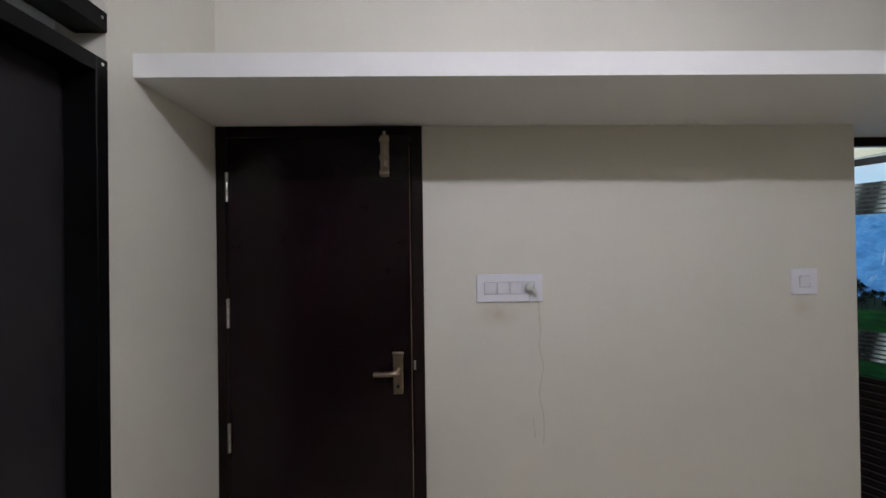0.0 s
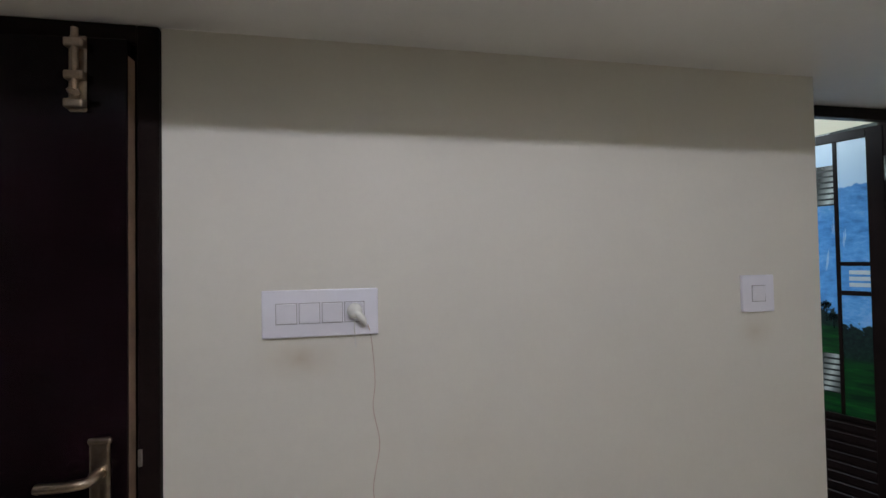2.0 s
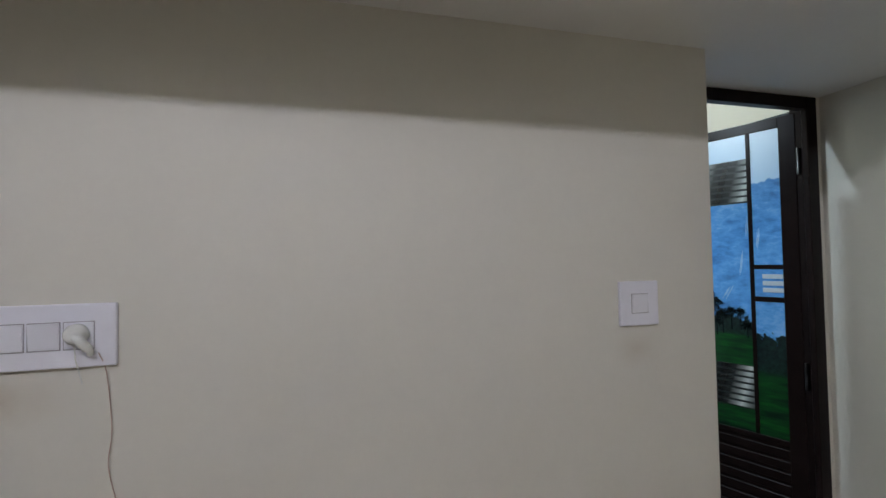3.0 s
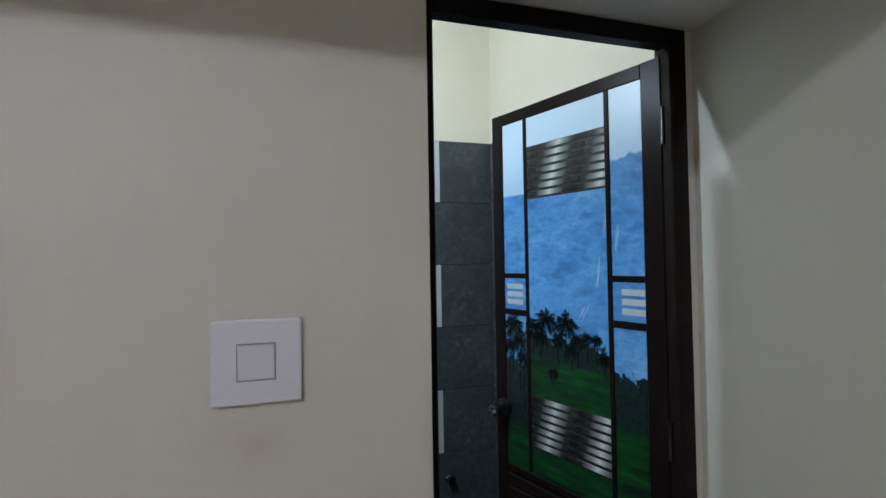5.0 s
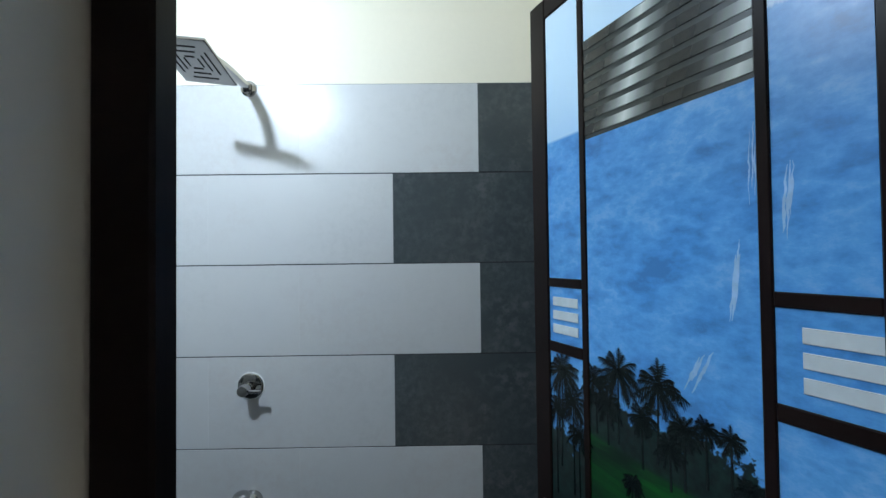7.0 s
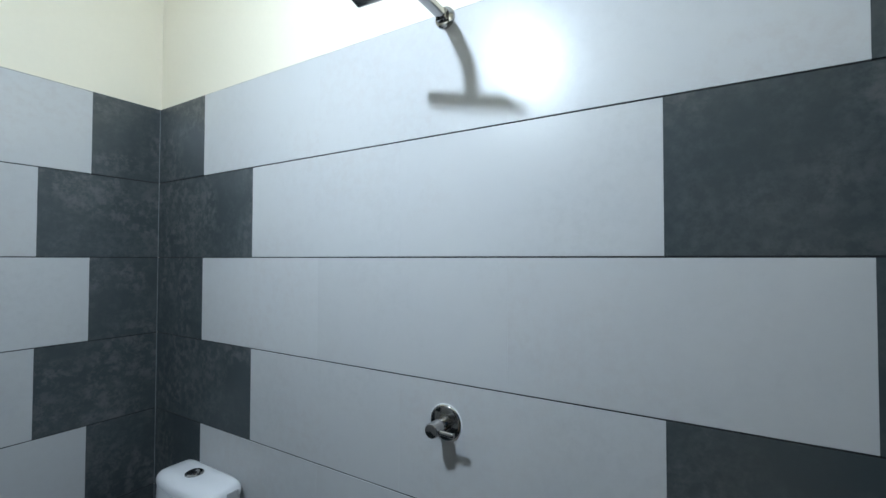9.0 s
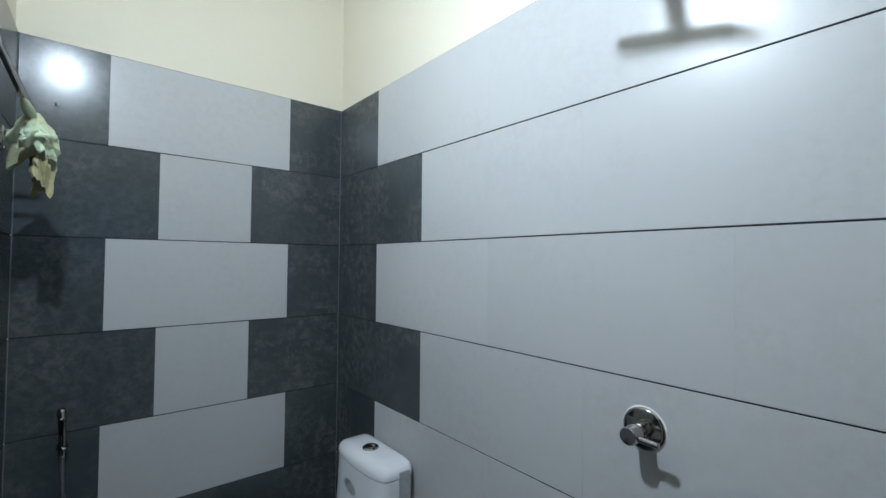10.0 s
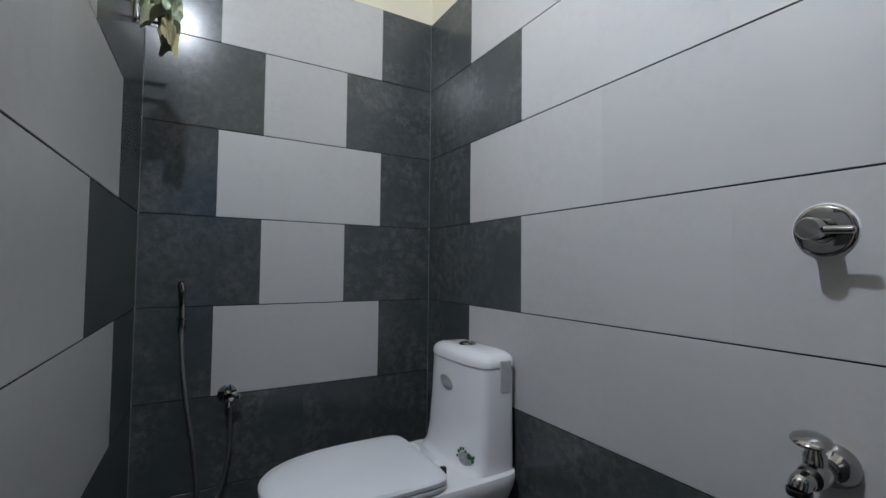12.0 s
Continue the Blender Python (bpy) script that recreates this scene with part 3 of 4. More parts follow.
def leaf_part(name, u0, u1, y0, y1, z0, z1, mat, parent=None, bev=0.0, label=""):
    return part(name, box(u0, u1, y0, y1, z0, z1, bev), mat, parent or door_2, label)


leaf_part("core", 0.004, LEAF_W - 0.004, -0.030, -0.0065, 0.016, LEAF_TOP - 0.004, M_FRAME)
leaf_part("stile", 0.0, 0.055, -0.0305, 0.0, 0.012, LEAF_TOP, M_FRAME, None, 0.002)
leaf_part("stile", 0.583, LEAF_W, -0.0305, 0.0, 0.012, LEAF_TOP, M_FRAME, None, 0.002)
leaf_part("top_rail", 0.0552, 0.5828, -0.0305, -0.0005, 2.016, LEAF_TOP - 0.0005, M_FRAME, None, 0.002)
leaf_part("middle_rail", 0.0552, 0.5828, -0.0305, -0.0005, 0.765, 0.785, M_FRAME, None, 0.002)
leaf_part("bottom_rail", 0.0552, 0.5828, -0.0305, -0.0005, 0.012, 0.07, M_FRAME, None, 0.002)
for u in (0.153, 0.468):
    leaf_part("mullion", u, u + 0.015, -0.006, -0.001, 0.7855, 2.0155, M_FRAME, None, 0.0015)
for u0, u1 in ((0.0552, 0.1528), (0.4832, 0.5828)):
    leaf_part("crossbar", u0, u1, -0.006, -0.0012, 1.455, 1.473, M_FRAME, None, 0.0015)
    leaf_part("crossbar", u0, u1, -0.006, -0.0012, 1.323, 1.344, M_FRAME, None, 0.0015)
    for k in range(3):
        z0 = 1.362 + k * 0.0275
        leaf_part("pale_bar", u0 + (0.0 if u0 < 0.1 else 0.012), u1 - (0.028 if u0 < 0.1 else 0.012), -0.0045, -0.0025, z0, z0 + 0.018, M_SLATW, None, 0.0005)
for u0, u1 in ((0.0552, 0.1528), (0.1682, 0.4678), (0.4832, 0.5828)):
    leaf_part("printed_panel", u0, u1, -0.0064, -0.0045, 0.7852, 2.0158, M_PRINT)
for z0, z1 in ((1.731, 1.914), (0.875, 1.055)):
    vent = leaf_part("louvre_panel", 0.1684, 0.4676, -0.0046, -0.0040, z0, z1, M_VENTBACK)
    step = (z1 - z0) / 7
    for k in range(7):
        bm = box(0.1684, 0.4676, -0.0042, -0.0025, z0 + k * step + 0.007, z0 + (k + 1) * step - 0.002, 0.0006)
        part("slat", bm, M_LOUVRE, vent)
for k in range(15):
    z0 = 0.075 + k * 0.0457
    bm = box(0.0554, 0.5826, -0.008, -0.0015, z0, z0 + 0.034, 0.003)
    part("rib", bm, M_FRAME, door_2)


def palm(u, z, size, base, seed):
    """A flat palm silhouette: a thin trunk and a full crown of arching fronds with ragged hanging leaflets."""
    rnd = random.Random(seed)
    bm = bmesh.new()
    y = -0.0041
    lean = rnd.uniform(-0.10, 0.10) * size
    bm.faces.new([bm.verts.new(p) for p in ((u + lean - 0.0022, y, base), (u + lean + 0.0022, y, base), (u + 0.0016, y, z), (u - 0.0016, y, z))])
    for k in range(17):
        a = radians(-62 + 304 * (k + rnd.uniform(-0.35, 0.35)) / 16)
        length = size * rnd.uniform(0.80, 1.15) * (1.0 if math.sin(a) > -0.3 else 0.8)
        curl = rnd.uniform(0.30, 0.55)
        spine = []
        for i in range(11):
            t = i / 10
            spine.append((u + math.cos(a) * length * t * (1 - 0.12 * t), z + math.sin(a) * length * t - curl * length * t * t))
        for i in range(10):
            (x0, z0), (x1, z1) = spine[i], spine[i + 1]
            bm.faces.new([bm.verts.new(p) for p in ((x0, y, z0 + 0.0010), (x0, y, z0 - 0.0010), (x1, y, z1 - 0.0008), (x1, y, z1 + 0.0008))])
            t = (i + 0.5) / 10
            leaf = size * 0.34 * math.sin(3.1416 * min(1.0, 0.12 + 0.85 * t))
            along = (x1 - x0, z1 - z0)
            norm = math.hypot(*along) or 1.0
            ex, ez = along[0] / norm, along[1] / norm
            for sgn in (-1, 1):
                reach = leaf * rnd.uniform(0.65, 1.15)
                tip = (x1 + ex * reach * 0.55 - sgn * ez * reach * 0.55, z1 + ez * reach * 0.55 + sgn * ex * reach * 0.55 - reach * 0.45)
                bm.faces.new([bm.verts.new(p) for p in ((x0, y, z0), (x1, y, z1), (tip[0], y, tip[1]))])
    ret = bmesh.ops.extrude_face_region(bm, geom=list(bm.faces))
    bmesh.ops.translate(bm, vec=(0, 0.0003, 0), verts=[g for g in ret["geom"] if isinstance(g, bmesh.types.BMVert)])
    part("printed_palm", bm, M_PALM, door_2)


for i, (u, z, size, b0) in enumerate(((0.398, 1.322, 0.058, 1.20), (0.318, 1.318, 0.056, 1.20), (0.452, 1.295, 0.048, 1.20), (0.425, 1.262, 0.040, 1.19), (0.350, 1.262, 0.036, 1.18),
                                      (0.275, 1.268, 0.034, 1.18), (0.242, 1.282, 0.024, 1.20), (0.208, 1.280, 0.024, 1.20), (0.300, 1.235, 0.030, 1.17), (0.185, 1.225, 0.026, 1.17),
                                      (0.545, 1.290, 0.064, 1.10), (0.515, 1.238, 0.048, 1.06), (0.565, 1.215, 0.044, 1.04), (0.500, 1.180, 0.040, 1.02), (0.372, 1.150, 0.026, 1.105))):
    palm(u, z, size, b0, i + 5)
for i, (u, z0, z1, w, lean) in enumerate(((0.193, 1.42, 1.545, 0.018, -0.014), (0.255, 1.315, 1.395, 0.024, -0.040), (0.174, 1.57, 1.68, 0.008, -0.004), (0.137, 1.53, 1.64, 0.012, -0.008))):
    rnd = random.Random(i)
    bm = bmesh.new()
    for strand in range(5):
        prev = None
        off = rnd.uniform(-0.5, 0.5) * w
        a0, a1 = sorted((rnd.uniform(0, 0.35), rnd.uniform(0.6, 1.0)))
        for k in range(9):
            t = a0 + (a1 - a0) * k / 8
            uu = u + off + lean * (t - 0.5) + rnd.uniform(-0.0012, 0.0012)
            ww = w * 0.22 * math.sin(3.14159 * (0.08 + 0.84 * k / 8)) * rnd.uniform(0.5, 1.2)
            zz = z0 + (z1 - z0) * t
            cur = (bm.verts.new((uu - ww / 2, -0.0042 + strand * 0.00005, zz)), bm.verts.new((uu + ww / 2, -0.0042 + strand * 0.00005, zz)))
            if prev:
                bm.faces.new((prev[0], prev[1], cur[1], cur[0]))
            prev = cur
    part("printed_waterfall", bm, M_FALL, door_2)
knob = part("knob", lathe(bmesh.new(), [(0, 0), (0.030, 0), (0.030, 0.006), (0.012, 0.010), (0.011, 0.026), (0.020, 0.032), (0.0255, 0.044), (0.024, 0.056), (0.016, 0.060), (0, 0.060)],
                          pose(0.592, 0.0, 0.983, -90), 24), M_DARKMETAL, door_2, "dark polished round door knob", True)
part("knob_ring", lathe(bmesh.new(), [(0.0, 0.0595), (0.015, 0.0595), (0.0165, 0.062), (0.012, 0.0625), (0.010, 0.0610), (0, 0.0610)], pose(0.592, 0.0, 0.983, -90), 20), M_CHROME, knob, "", True)
for hz in (1.87, 1.05, 0.30):
    part("hinge", lathe(bmesh.new(), [(0.006, 0), (0.0065, 0.033), (0.006, 0.034), (0.0065, 0.067), (0.006, 0.1)], pose(-0.008, 0.008, hz - 0.05), 10), M_DARKMETAL, door_2, "", True)

# ---- shower ----
shower = thing("wall_shower_head", "square chrome shower head on a wall arm", "shower head")
part("flange", lathe(bmesh.new(), [(0, 0), (0.027, 0), (0.026, 0.006), (0.018, 0.010), (0, 0.010)], pose(1.458, YA, 2.085, 90), 24), M_CHROME, shower, "", True)
part("nut", box(1.4435, 1.4725, 1.334, 1.352, 2.0715, 2.0985, 0.003), M_CHROME, shower)
bm = bmesh.new()
arm = smooth_path([(1.458, 1.358, 2.085), (1.459, 1.28, 2.087), (1.460, 1.20, 2.087), (1.461, 1.115, 2.078), (1.461, 1.082, 2.066), (1.461, 1.068, 2.046)], 4)
rings = []
for i, p in enumerate(arm):
    t = (arm[min(i + 1, len(arm) - 1)] - arm[max(i - 1, 0)]).normalized()
    side = Vector((1, 0, 0))
    up = side.cross(t)
    rings.append([p + side * sx * 0.0125 + up * sz * 0.0095 for sx, sz in ((-1, -0.7), (-0.7, -1), (0.7, -1), (1, -0.7), (1, 0.7), (0.7, 1), (-0.7, 1), (-1, 0.7))])
loft(bm, rings)
part("arm", bm, M_CHROME, shower, "", True)
head_pose = Matrix.Translation((1.452, 1.050, 2.038)) @ Matrix.Rotation(radians(-20), 4, 'X') @ Matrix.Rotation(radians(12), 4, 'Y') @ Matrix.Rotation(radians(-5), 4, 'Z')
bm = box(-0.078, 0.078, -0.078, 0.078, -0.005, 0.005, 0.003, 2)
bmesh.ops.transform(bm, matrix=head_pose, verts=bm.verts)
head = part("head", bm, M_CHROME, shower)
bm = lathe(bmesh.new(), [(0, 0.004), (0.020, 0.0045), (0.014, 0.013), (0, 0.016)], head_pose @ pose(0.012, 0.018, 0), 16)
part("swivel", bm, M_CHROME, shower, "", True)
for k, s in enumerate((0.020, 0.037, 0.054)):
    for dx, dy, lx, ly in ((0, s, s * 0.7, 0.002), (0, -s, s * 0.7, 0.002), (s, 0, 0.002, s * 0.7), (-s, 0, 0.002, s * 0.7)):
        bm = box(dx - lx, dx + lx, dy - ly, dy + ly, -0.0058, -0.0048)
        bmesh.ops.transform(bm, matrix=head_pose, verts=bm.verts)
        part("nozzle_strip", bm, M_BLACK, head)

# ---- shower valve ----
valve = thing("shower_valve", "round chrome wall valve with a short side lever", "valve")
part("rose", lathe(bmesh.new(), [(0, 0), (0.042, 0), (0.0425, 0.003), (0.040, 0.0062), (0.036, 0.0072), (0.020, 0.0082), (0.019, 0.012), (0, 0.012)], pose(1.462, YA, 1.100, 90), 32), M_CHROME, valve, "", True)
part("body", lathe(bmesh.new(), [(0, 0.005), (0.0165, 0.005), (0.0165, 0.028), (0.015, 0.029), (0.015, 0.031), (0.0175, 0.033), (0.0175, 0.064), (0.0155, 0.067), (0, 0.0675)], pose(1.462, YA, 1.100, 90), 24), M_CHROME, valve, "", True)
part("lever", tube(bmesh.new(), [(1.470, YA - 0.055, 1.098), (1.495, YA - 0.055, 1.097), (1.514, YA - 0.055, 1.096), (1.516, YA - 0.055, 1.096)], [0.0062, 0.0062, 0.006, 0.004], 12), M_CHROME, valve, "", True)

part("sealant_ring", lathe(bmesh.new(), [(0, 0), (0.0450, 0), (0.0440, 0.0010), (0.042, 0.0014), (0, 0.0016)], pose(1.462, YA, 1.100, 90), 32), M_WHITE, valve, "smeared white sealant ring", True)

valve.location = (-0.001, 0, 0.005)

# ---- bib tap ----
tap = thing("bib_tap", "chrome wall tap with a flat lever top", "tap")
TAP = (1.467, 0.735)
part("rose", lathe(bmesh.new(), [(0, 0), (0.033, 0), (0.034, 0.004), (0.032, 0.012), (0.028, 0.022), (0.021, 0.030), (0.018, 0.034), (0, 0.035)], pose(TAP[0], YA, TAP[1], 90), 32), M_CHROME, tap, "", True)
part("body", lathe(bmesh.new(), [(0, 0.02), (0.0175, 0.02), (0.0175, 0.052), (0.0195, 0.056), (0.0195, 0.086), (0.017, 0.092), (0, 0.094)], pose(TAP[0], YA, TAP[1], 90), 24), M_CHROME, tap, "", True)
part("spout", tube(bmesh.new(), smooth_path([(TAP[0] - 0.001, YA - 0.080, TAP[1] - 0.003), (TAP[0] - 0.005, YA - 0.098, TAP[1] - 0.004), (TAP[0] - 0.006, YA - 0.104, TAP[1] - 0.006), (TAP[0] - 0.007, YA - 0.108, TAP[1] - 0.014)], 4), [0.0155] * 5 + [0.0145] * 8, 18), M_CHROME, tap, "", True)
part("spout_ring", lathe(bmesh.new(), [(0.008, 0), (0.0155, 0), (0.016, 0.002), (0.016, 0.009), (0.014, 0.010), (0.008, 0.010)], pose(TAP[0] - 0.007, YA - 0.108, TAP[1] - 0.023), 20), M_DARKMETAL, tap, "", True)
part("stem", lathe(bmesh.new(), [(0, 0), (0.015, 0), (0.015, 0.018), (0.0125, 0.021), (0.0125, 0.034), (0, 0.034)], pose(TAP[0] - 0.001, YA - 0.070, TAP[1] + 0.012), 20), M_CHROME, tap, "", True)
bm = lathe(bmesh.new(), [(0, 0), (0.017, 0.0), (0.026, 0.003), (0.0275, 0.006), (0.026, 0.009), (0.019, 0.013), (0.008, 0.0155), (0, 0.016)], Matrix(), 28)
bmesh.ops.transform(bm, matrix=pose(TAP[0] - 0.004, YA - 0.074, TAP[1] + 0.045, 4, 0, 20) @ Matrix.Diagonal((0.95, 1.2, 1, 1)), verts=bm.verts)
part("handle", bm, M_CHROME, tap, "", True)

# ---- open pipe ends near the door ----
for px, pz in ((2.245, 0.476), (2.108, 0.462)):
    pipe = thing("pipe_outlet", "open metal pipe outlet with a chrome collar in the tiles", "pipe outlet", None, "pipe outlets under the shower wall")
    part("collar", lathe(bmesh.new(), [(0, 0), (0.024, 0), (0.024, 0.006), (0.017, 0.012), (0.017, 0.03), (0.012, 0.03), (0.012, 0.004), (0, 0.004)], pose(px, YA, pz, 90), 20), M_CHROME, pipe, "", True)

# ---- hand spray and its hose ----
spray = thing("hand_spray", "chrome toilet hand spray on a wall holder with a steel hose", "hand spray")
part("holder", lathe(bmesh.new(), [(0, 0), (0.014, 0), (0.014, 0.004), (0.006, 0.006), (0.006, 0.014), (0, 0.014)], pose(XB, 0.449, 0.862, 0, 90), 16), M_CHROME, spray, "", True)
part("holder_ring", tube(bmesh.new(), [(XB + 0.026 + 0.0125 * math.cos(a / 12 * 6.2832), 0.449 + 0.0125 * math.sin(a / 12 * 6.2832), 0.864) for a in range(13)], 0.003, 6), M_CHROME, spray, "", True)
part("handset", tube(bmesh.new(), [(0.131, 0.449, 0.838), (0.131, 0.449, 0.862), (0.131, 0.448, 0.905), (0.132, 0.446, 0.950), (0.135, 0.445, 0.966), (0.142, 0.445, 0.980), (0.143, 0.445, 0.983)],
                     [0.0075, 0.009, 0.009, 0.010, 0.012, 0.010, 0.004], 12), M_CHROME, spray, "", True)
part("trigger", box(0.138, 0.148, 0.440, 0.452, 0.905, 0.955, 0.003), M_CHROME, spray)
part("hose", tube(bmesh.new(), smooth_path([(0.131, 0.449, 0.840), (0.130, 0.453, 0.728), (0.130, 0.470, 0.584), (0.130, 0.489, 0.456), (0.130, 0.507, 0.290), (0.133, 0.524, 0.200), (0.136, 0.545, 0.190),
                                            (0.133, 0.564, 0.270), (0.131, 0.582, 0.329), (0.132, 0.595, 0.436), (0.140, 0.596, 0.545), (0.142, 0.594, 0.570)], 8), 0.0065, 10), M_HOSE, spray, "ribbed steel hose", True)
spray.location = (0, 0.004, 0)
stop = thing("angle_valve", "small chrome angle valve for the hand spray", "valve")
part("rose", lathe(bmesh.new(), [(0, 0), (0.030, 0), (0.030, 0.003), (0.018, 0.008), (0, 0.008)], pose(XB, 0.592, 0.604, 0, 90), 22), M_CHROME, stop, "", True)
part("body", lathe(bmesh.new(), [(0, 0.006), (0.012, 0.006), (0.012, 0.040), (0.015, 0.041), (0.015, 0.062), (0, 0.063)], pose(XB, 0.592, 0.604, 0, 90), 18), M_CHROME, stop, "", True)
part("outlet", lathe(bmesh.new(), [(0, 0), (0.009, 0), (0.009, 0.034), (0, 0.034)], pose(0.141, 0.593, 0.568), 14), M_CHROME, stop, "", True)
part("knob", box(XB + 0.045, XB + 0.060, 0.606, 0.628, 0.596, 0.612, 0.004, 2), M_CHROME, stop)

# ---- toilet ----
TX, SX = 0.539, 0.550
toilet = thing("toilet", "white ceramic one-piece toilet with its lid closed", "toilet")


def d_ring(z, half, front, back, n=40, power=2.4):
    """A rounded toilet outline: square-ish at the back wall side, round in front."""
    mid = back - half * 0.85
    out = []
    for k in range(n):
        a = 6.28318 * k / n
        c, s = math.cos(a), math.sin(a)
        if s > 0:
            e = 2 / 7.5
            out.append((SX + half * math.copysign(abs(c) ** e, c), mid + (back - mid) * abs(s) ** e, z))
        else:
            e = 2 / power
            out.append((SX + half * math.copysign(abs(c) ** e, c), mid - (mid - front) * abs(s) ** e, z))
    return out


part("bowl", loft(bmesh.new(), [d_ring(0.0, 0.115, 0.80, 1.30), d_ring(0.03, 0.112, 0.805, 1.30), d_ring(0.16, 0.105, 0.80, 1.30), d_ring(0.26, 0.125, 0.745, 1.31), d_ring(0.34, 0.165, 0.675, 1.33),
                                d_ring(0.39, 0.182, 0.648, 1.345), d_ring(0.415, 0.186, 0.642, 1.348), d_ring(0.428, 0.182, 0.646, 1.348), d_ring(0.430, 0.170, 0.66, 1.345)]), M_CERAMIC, toilet, "", True)


def tank_ring(z, hx, y0, y1, n=48):
    hx, cy, hy = hx * 0.95, (y0 + y1) / 2, (y1 - y0) / 2
    out = []
    for k in range(n):
        a = 6.28318 * k / n
        c, s = math.cos(a), math.sin(a)
        e = 2 / 6.4 if s < 0 else 2 / 7.0
        bulge = -0.016 * (1 - (c * abs(c) ** (e - 1)) ** 2) if s < 0 and c != 0 else 0
        out.append((TX + hx * math.copysign(abs(c) ** e, c), cy + hy * math.copysign(abs(s) ** e, s) + bulge, z))
    return out


part("tank", loft(bmesh.new(), [tank_ring(0.424, 0.182, 1.178, 1.349), tank_ring(0.434, 0.181, 1.196, 1.349), tank_ring(0.450, 0.180, 1.208, 1.349), tank_ring(0.50, 0.178, 1.216, 1.349),
                                tank_ring(0.62, 0.175, 1.224, 1.349), tank_ring(0.731, 0.173, 1.228, 1.349), tank_ring(0.7335, 0.170, 1.231, 1.347)]), M_CERAMIC, toilet, "", True)
part("tank_lid", loft(bmesh.new(), [tank_ring(0.7355, 0.170, 1.231, 1.348), tank_ring(0.7375, 0.1745, 1.226, 1.351), tank_ring(0.750, 0.1750, 1.226, 1.351), tank_ring(0.762, 0.1710, 1.230, 1.350),
                                    tank_ring(0.771, 0.161, 1.238, 1.347), tank_ring(0.778, 0.140, 1.247, 1.340), tank_ring(0.7825, 0.10, 1.257, 1.328), tank_ring(0.784, 0.05, 1.268, 1.31)]), M_CERAMIC, toilet, "", True)
flush = part("flush_button", lathe(bmesh.new(), [(0, 0), (0.029, 0), (0.029, 0.005), (0.025, 0.008), (0.020, 0.0065), (0, 0.006)], pose(TX, 1.277, 0.7815), 28), M_CHROME, toilet, "chrome dual flush button", True)
part("button_half", lathe(bmesh.new(), [(0, 0), (0.017, 0), (0.016, 0.003), (0.010, 0.005), (0, 0.006)], pose(TX, 1.277, 0.7872), 20), M_CHROME, flush, "", True)
part("seat_ring", loft(bmesh.new(), [d_ring(0.432, 0.176, 0.645, 1.105), d_ring(0.436, 0.181, 0.640, 1.108), d_ring(0.444, 0.181, 0.640, 1.108), d_ring(0.447, 0.177, 0.644, 1.105)]), M_SEAT, toilet, "", True)
part("seat_lid", loft(bmesh.new(), [d_ring(0.449, 0.178, 0.642, 1.106), d_ring(0.452, 0.182, 0.638, 1.110), d_ring(0.461, 0.182, 0.638, 1.110), d_ring(0.468, 0.176, 0.645, 1.104),
                                    d_ring(0.472, 0.150, 0.675, 1.085), d_ring(0.474, 0.08, 0.76, 1.02)]), M_SEAT, toilet, "matt white seat lid, closed", True)
for hx in (-0.075, 0.075):
    part("seat_hinge", box(SX + hx - 0.022, SX + hx + 0.022, 1.100, 1.128, 0.430, 0.462, 0.006, 2), M_SEAT, toilet, "", True)


part("hinge_cap", box(0.648, 0.664, 1.108, 1.128, 0.440, 0.464, 0.004, 2), M_DARKMETAL, toilet, "dark metal seat hinge pin", True)

TANK_FRONT = ((0.424, 0.182, 1.178), (0.434, 0.181, 1.196), (0.450, 0.180, 1.208), (0.50, 0.178, 1.216), (0.62, 0.175, 1.224), (0.731, 0.173, 1.228))


def tank_front(x, z):
    """The y of the tank's curved front at a place."""
    zs = [q[0] for q in TANK_FRONT]
    hx = 0.95 * float(np.interp(z, zs, [q[1] for q in TANK_FRONT]))
    y0 = float(np.interp(z, zs, [q[2] for q in TANK_FRONT]))
    k = min(0.98, abs(x - TX) / hx)
    c = k ** 3.2
    sn = math.sqrt(1 - c * c)
    cy, hy = (y0 + 1.349) / 2, (1.349 - y0) / 2
    return cy - hy * sn ** (1 / 3.2) - 0.016 * (1 - k * k)


def oval(name, cx, cz, rx, rz, lift, mat, parent, lean=0.0, label=""):
    """A thin oval sticker that follows the tank's front."""
    bm = bmesh.new()
    rings = []
    for f, up in ((1.0, 0.0), (1.0, 0.0006), (0.6, 0.0007), (0.2, 0.0008)):
        ring = []
        for k in range(20):
            a = k / 20 * 6.2832
            x, z = cx + f * (rx * math.cos(a) + lean * rz * math.sin(a)), cz + f * rz * math.sin(a)
            ring.append((x, tank_front(x, z) - lift - up, z))
        rings.append(ring)
    loft(bm, rings)
    part(name, bm, mat, parent, label)


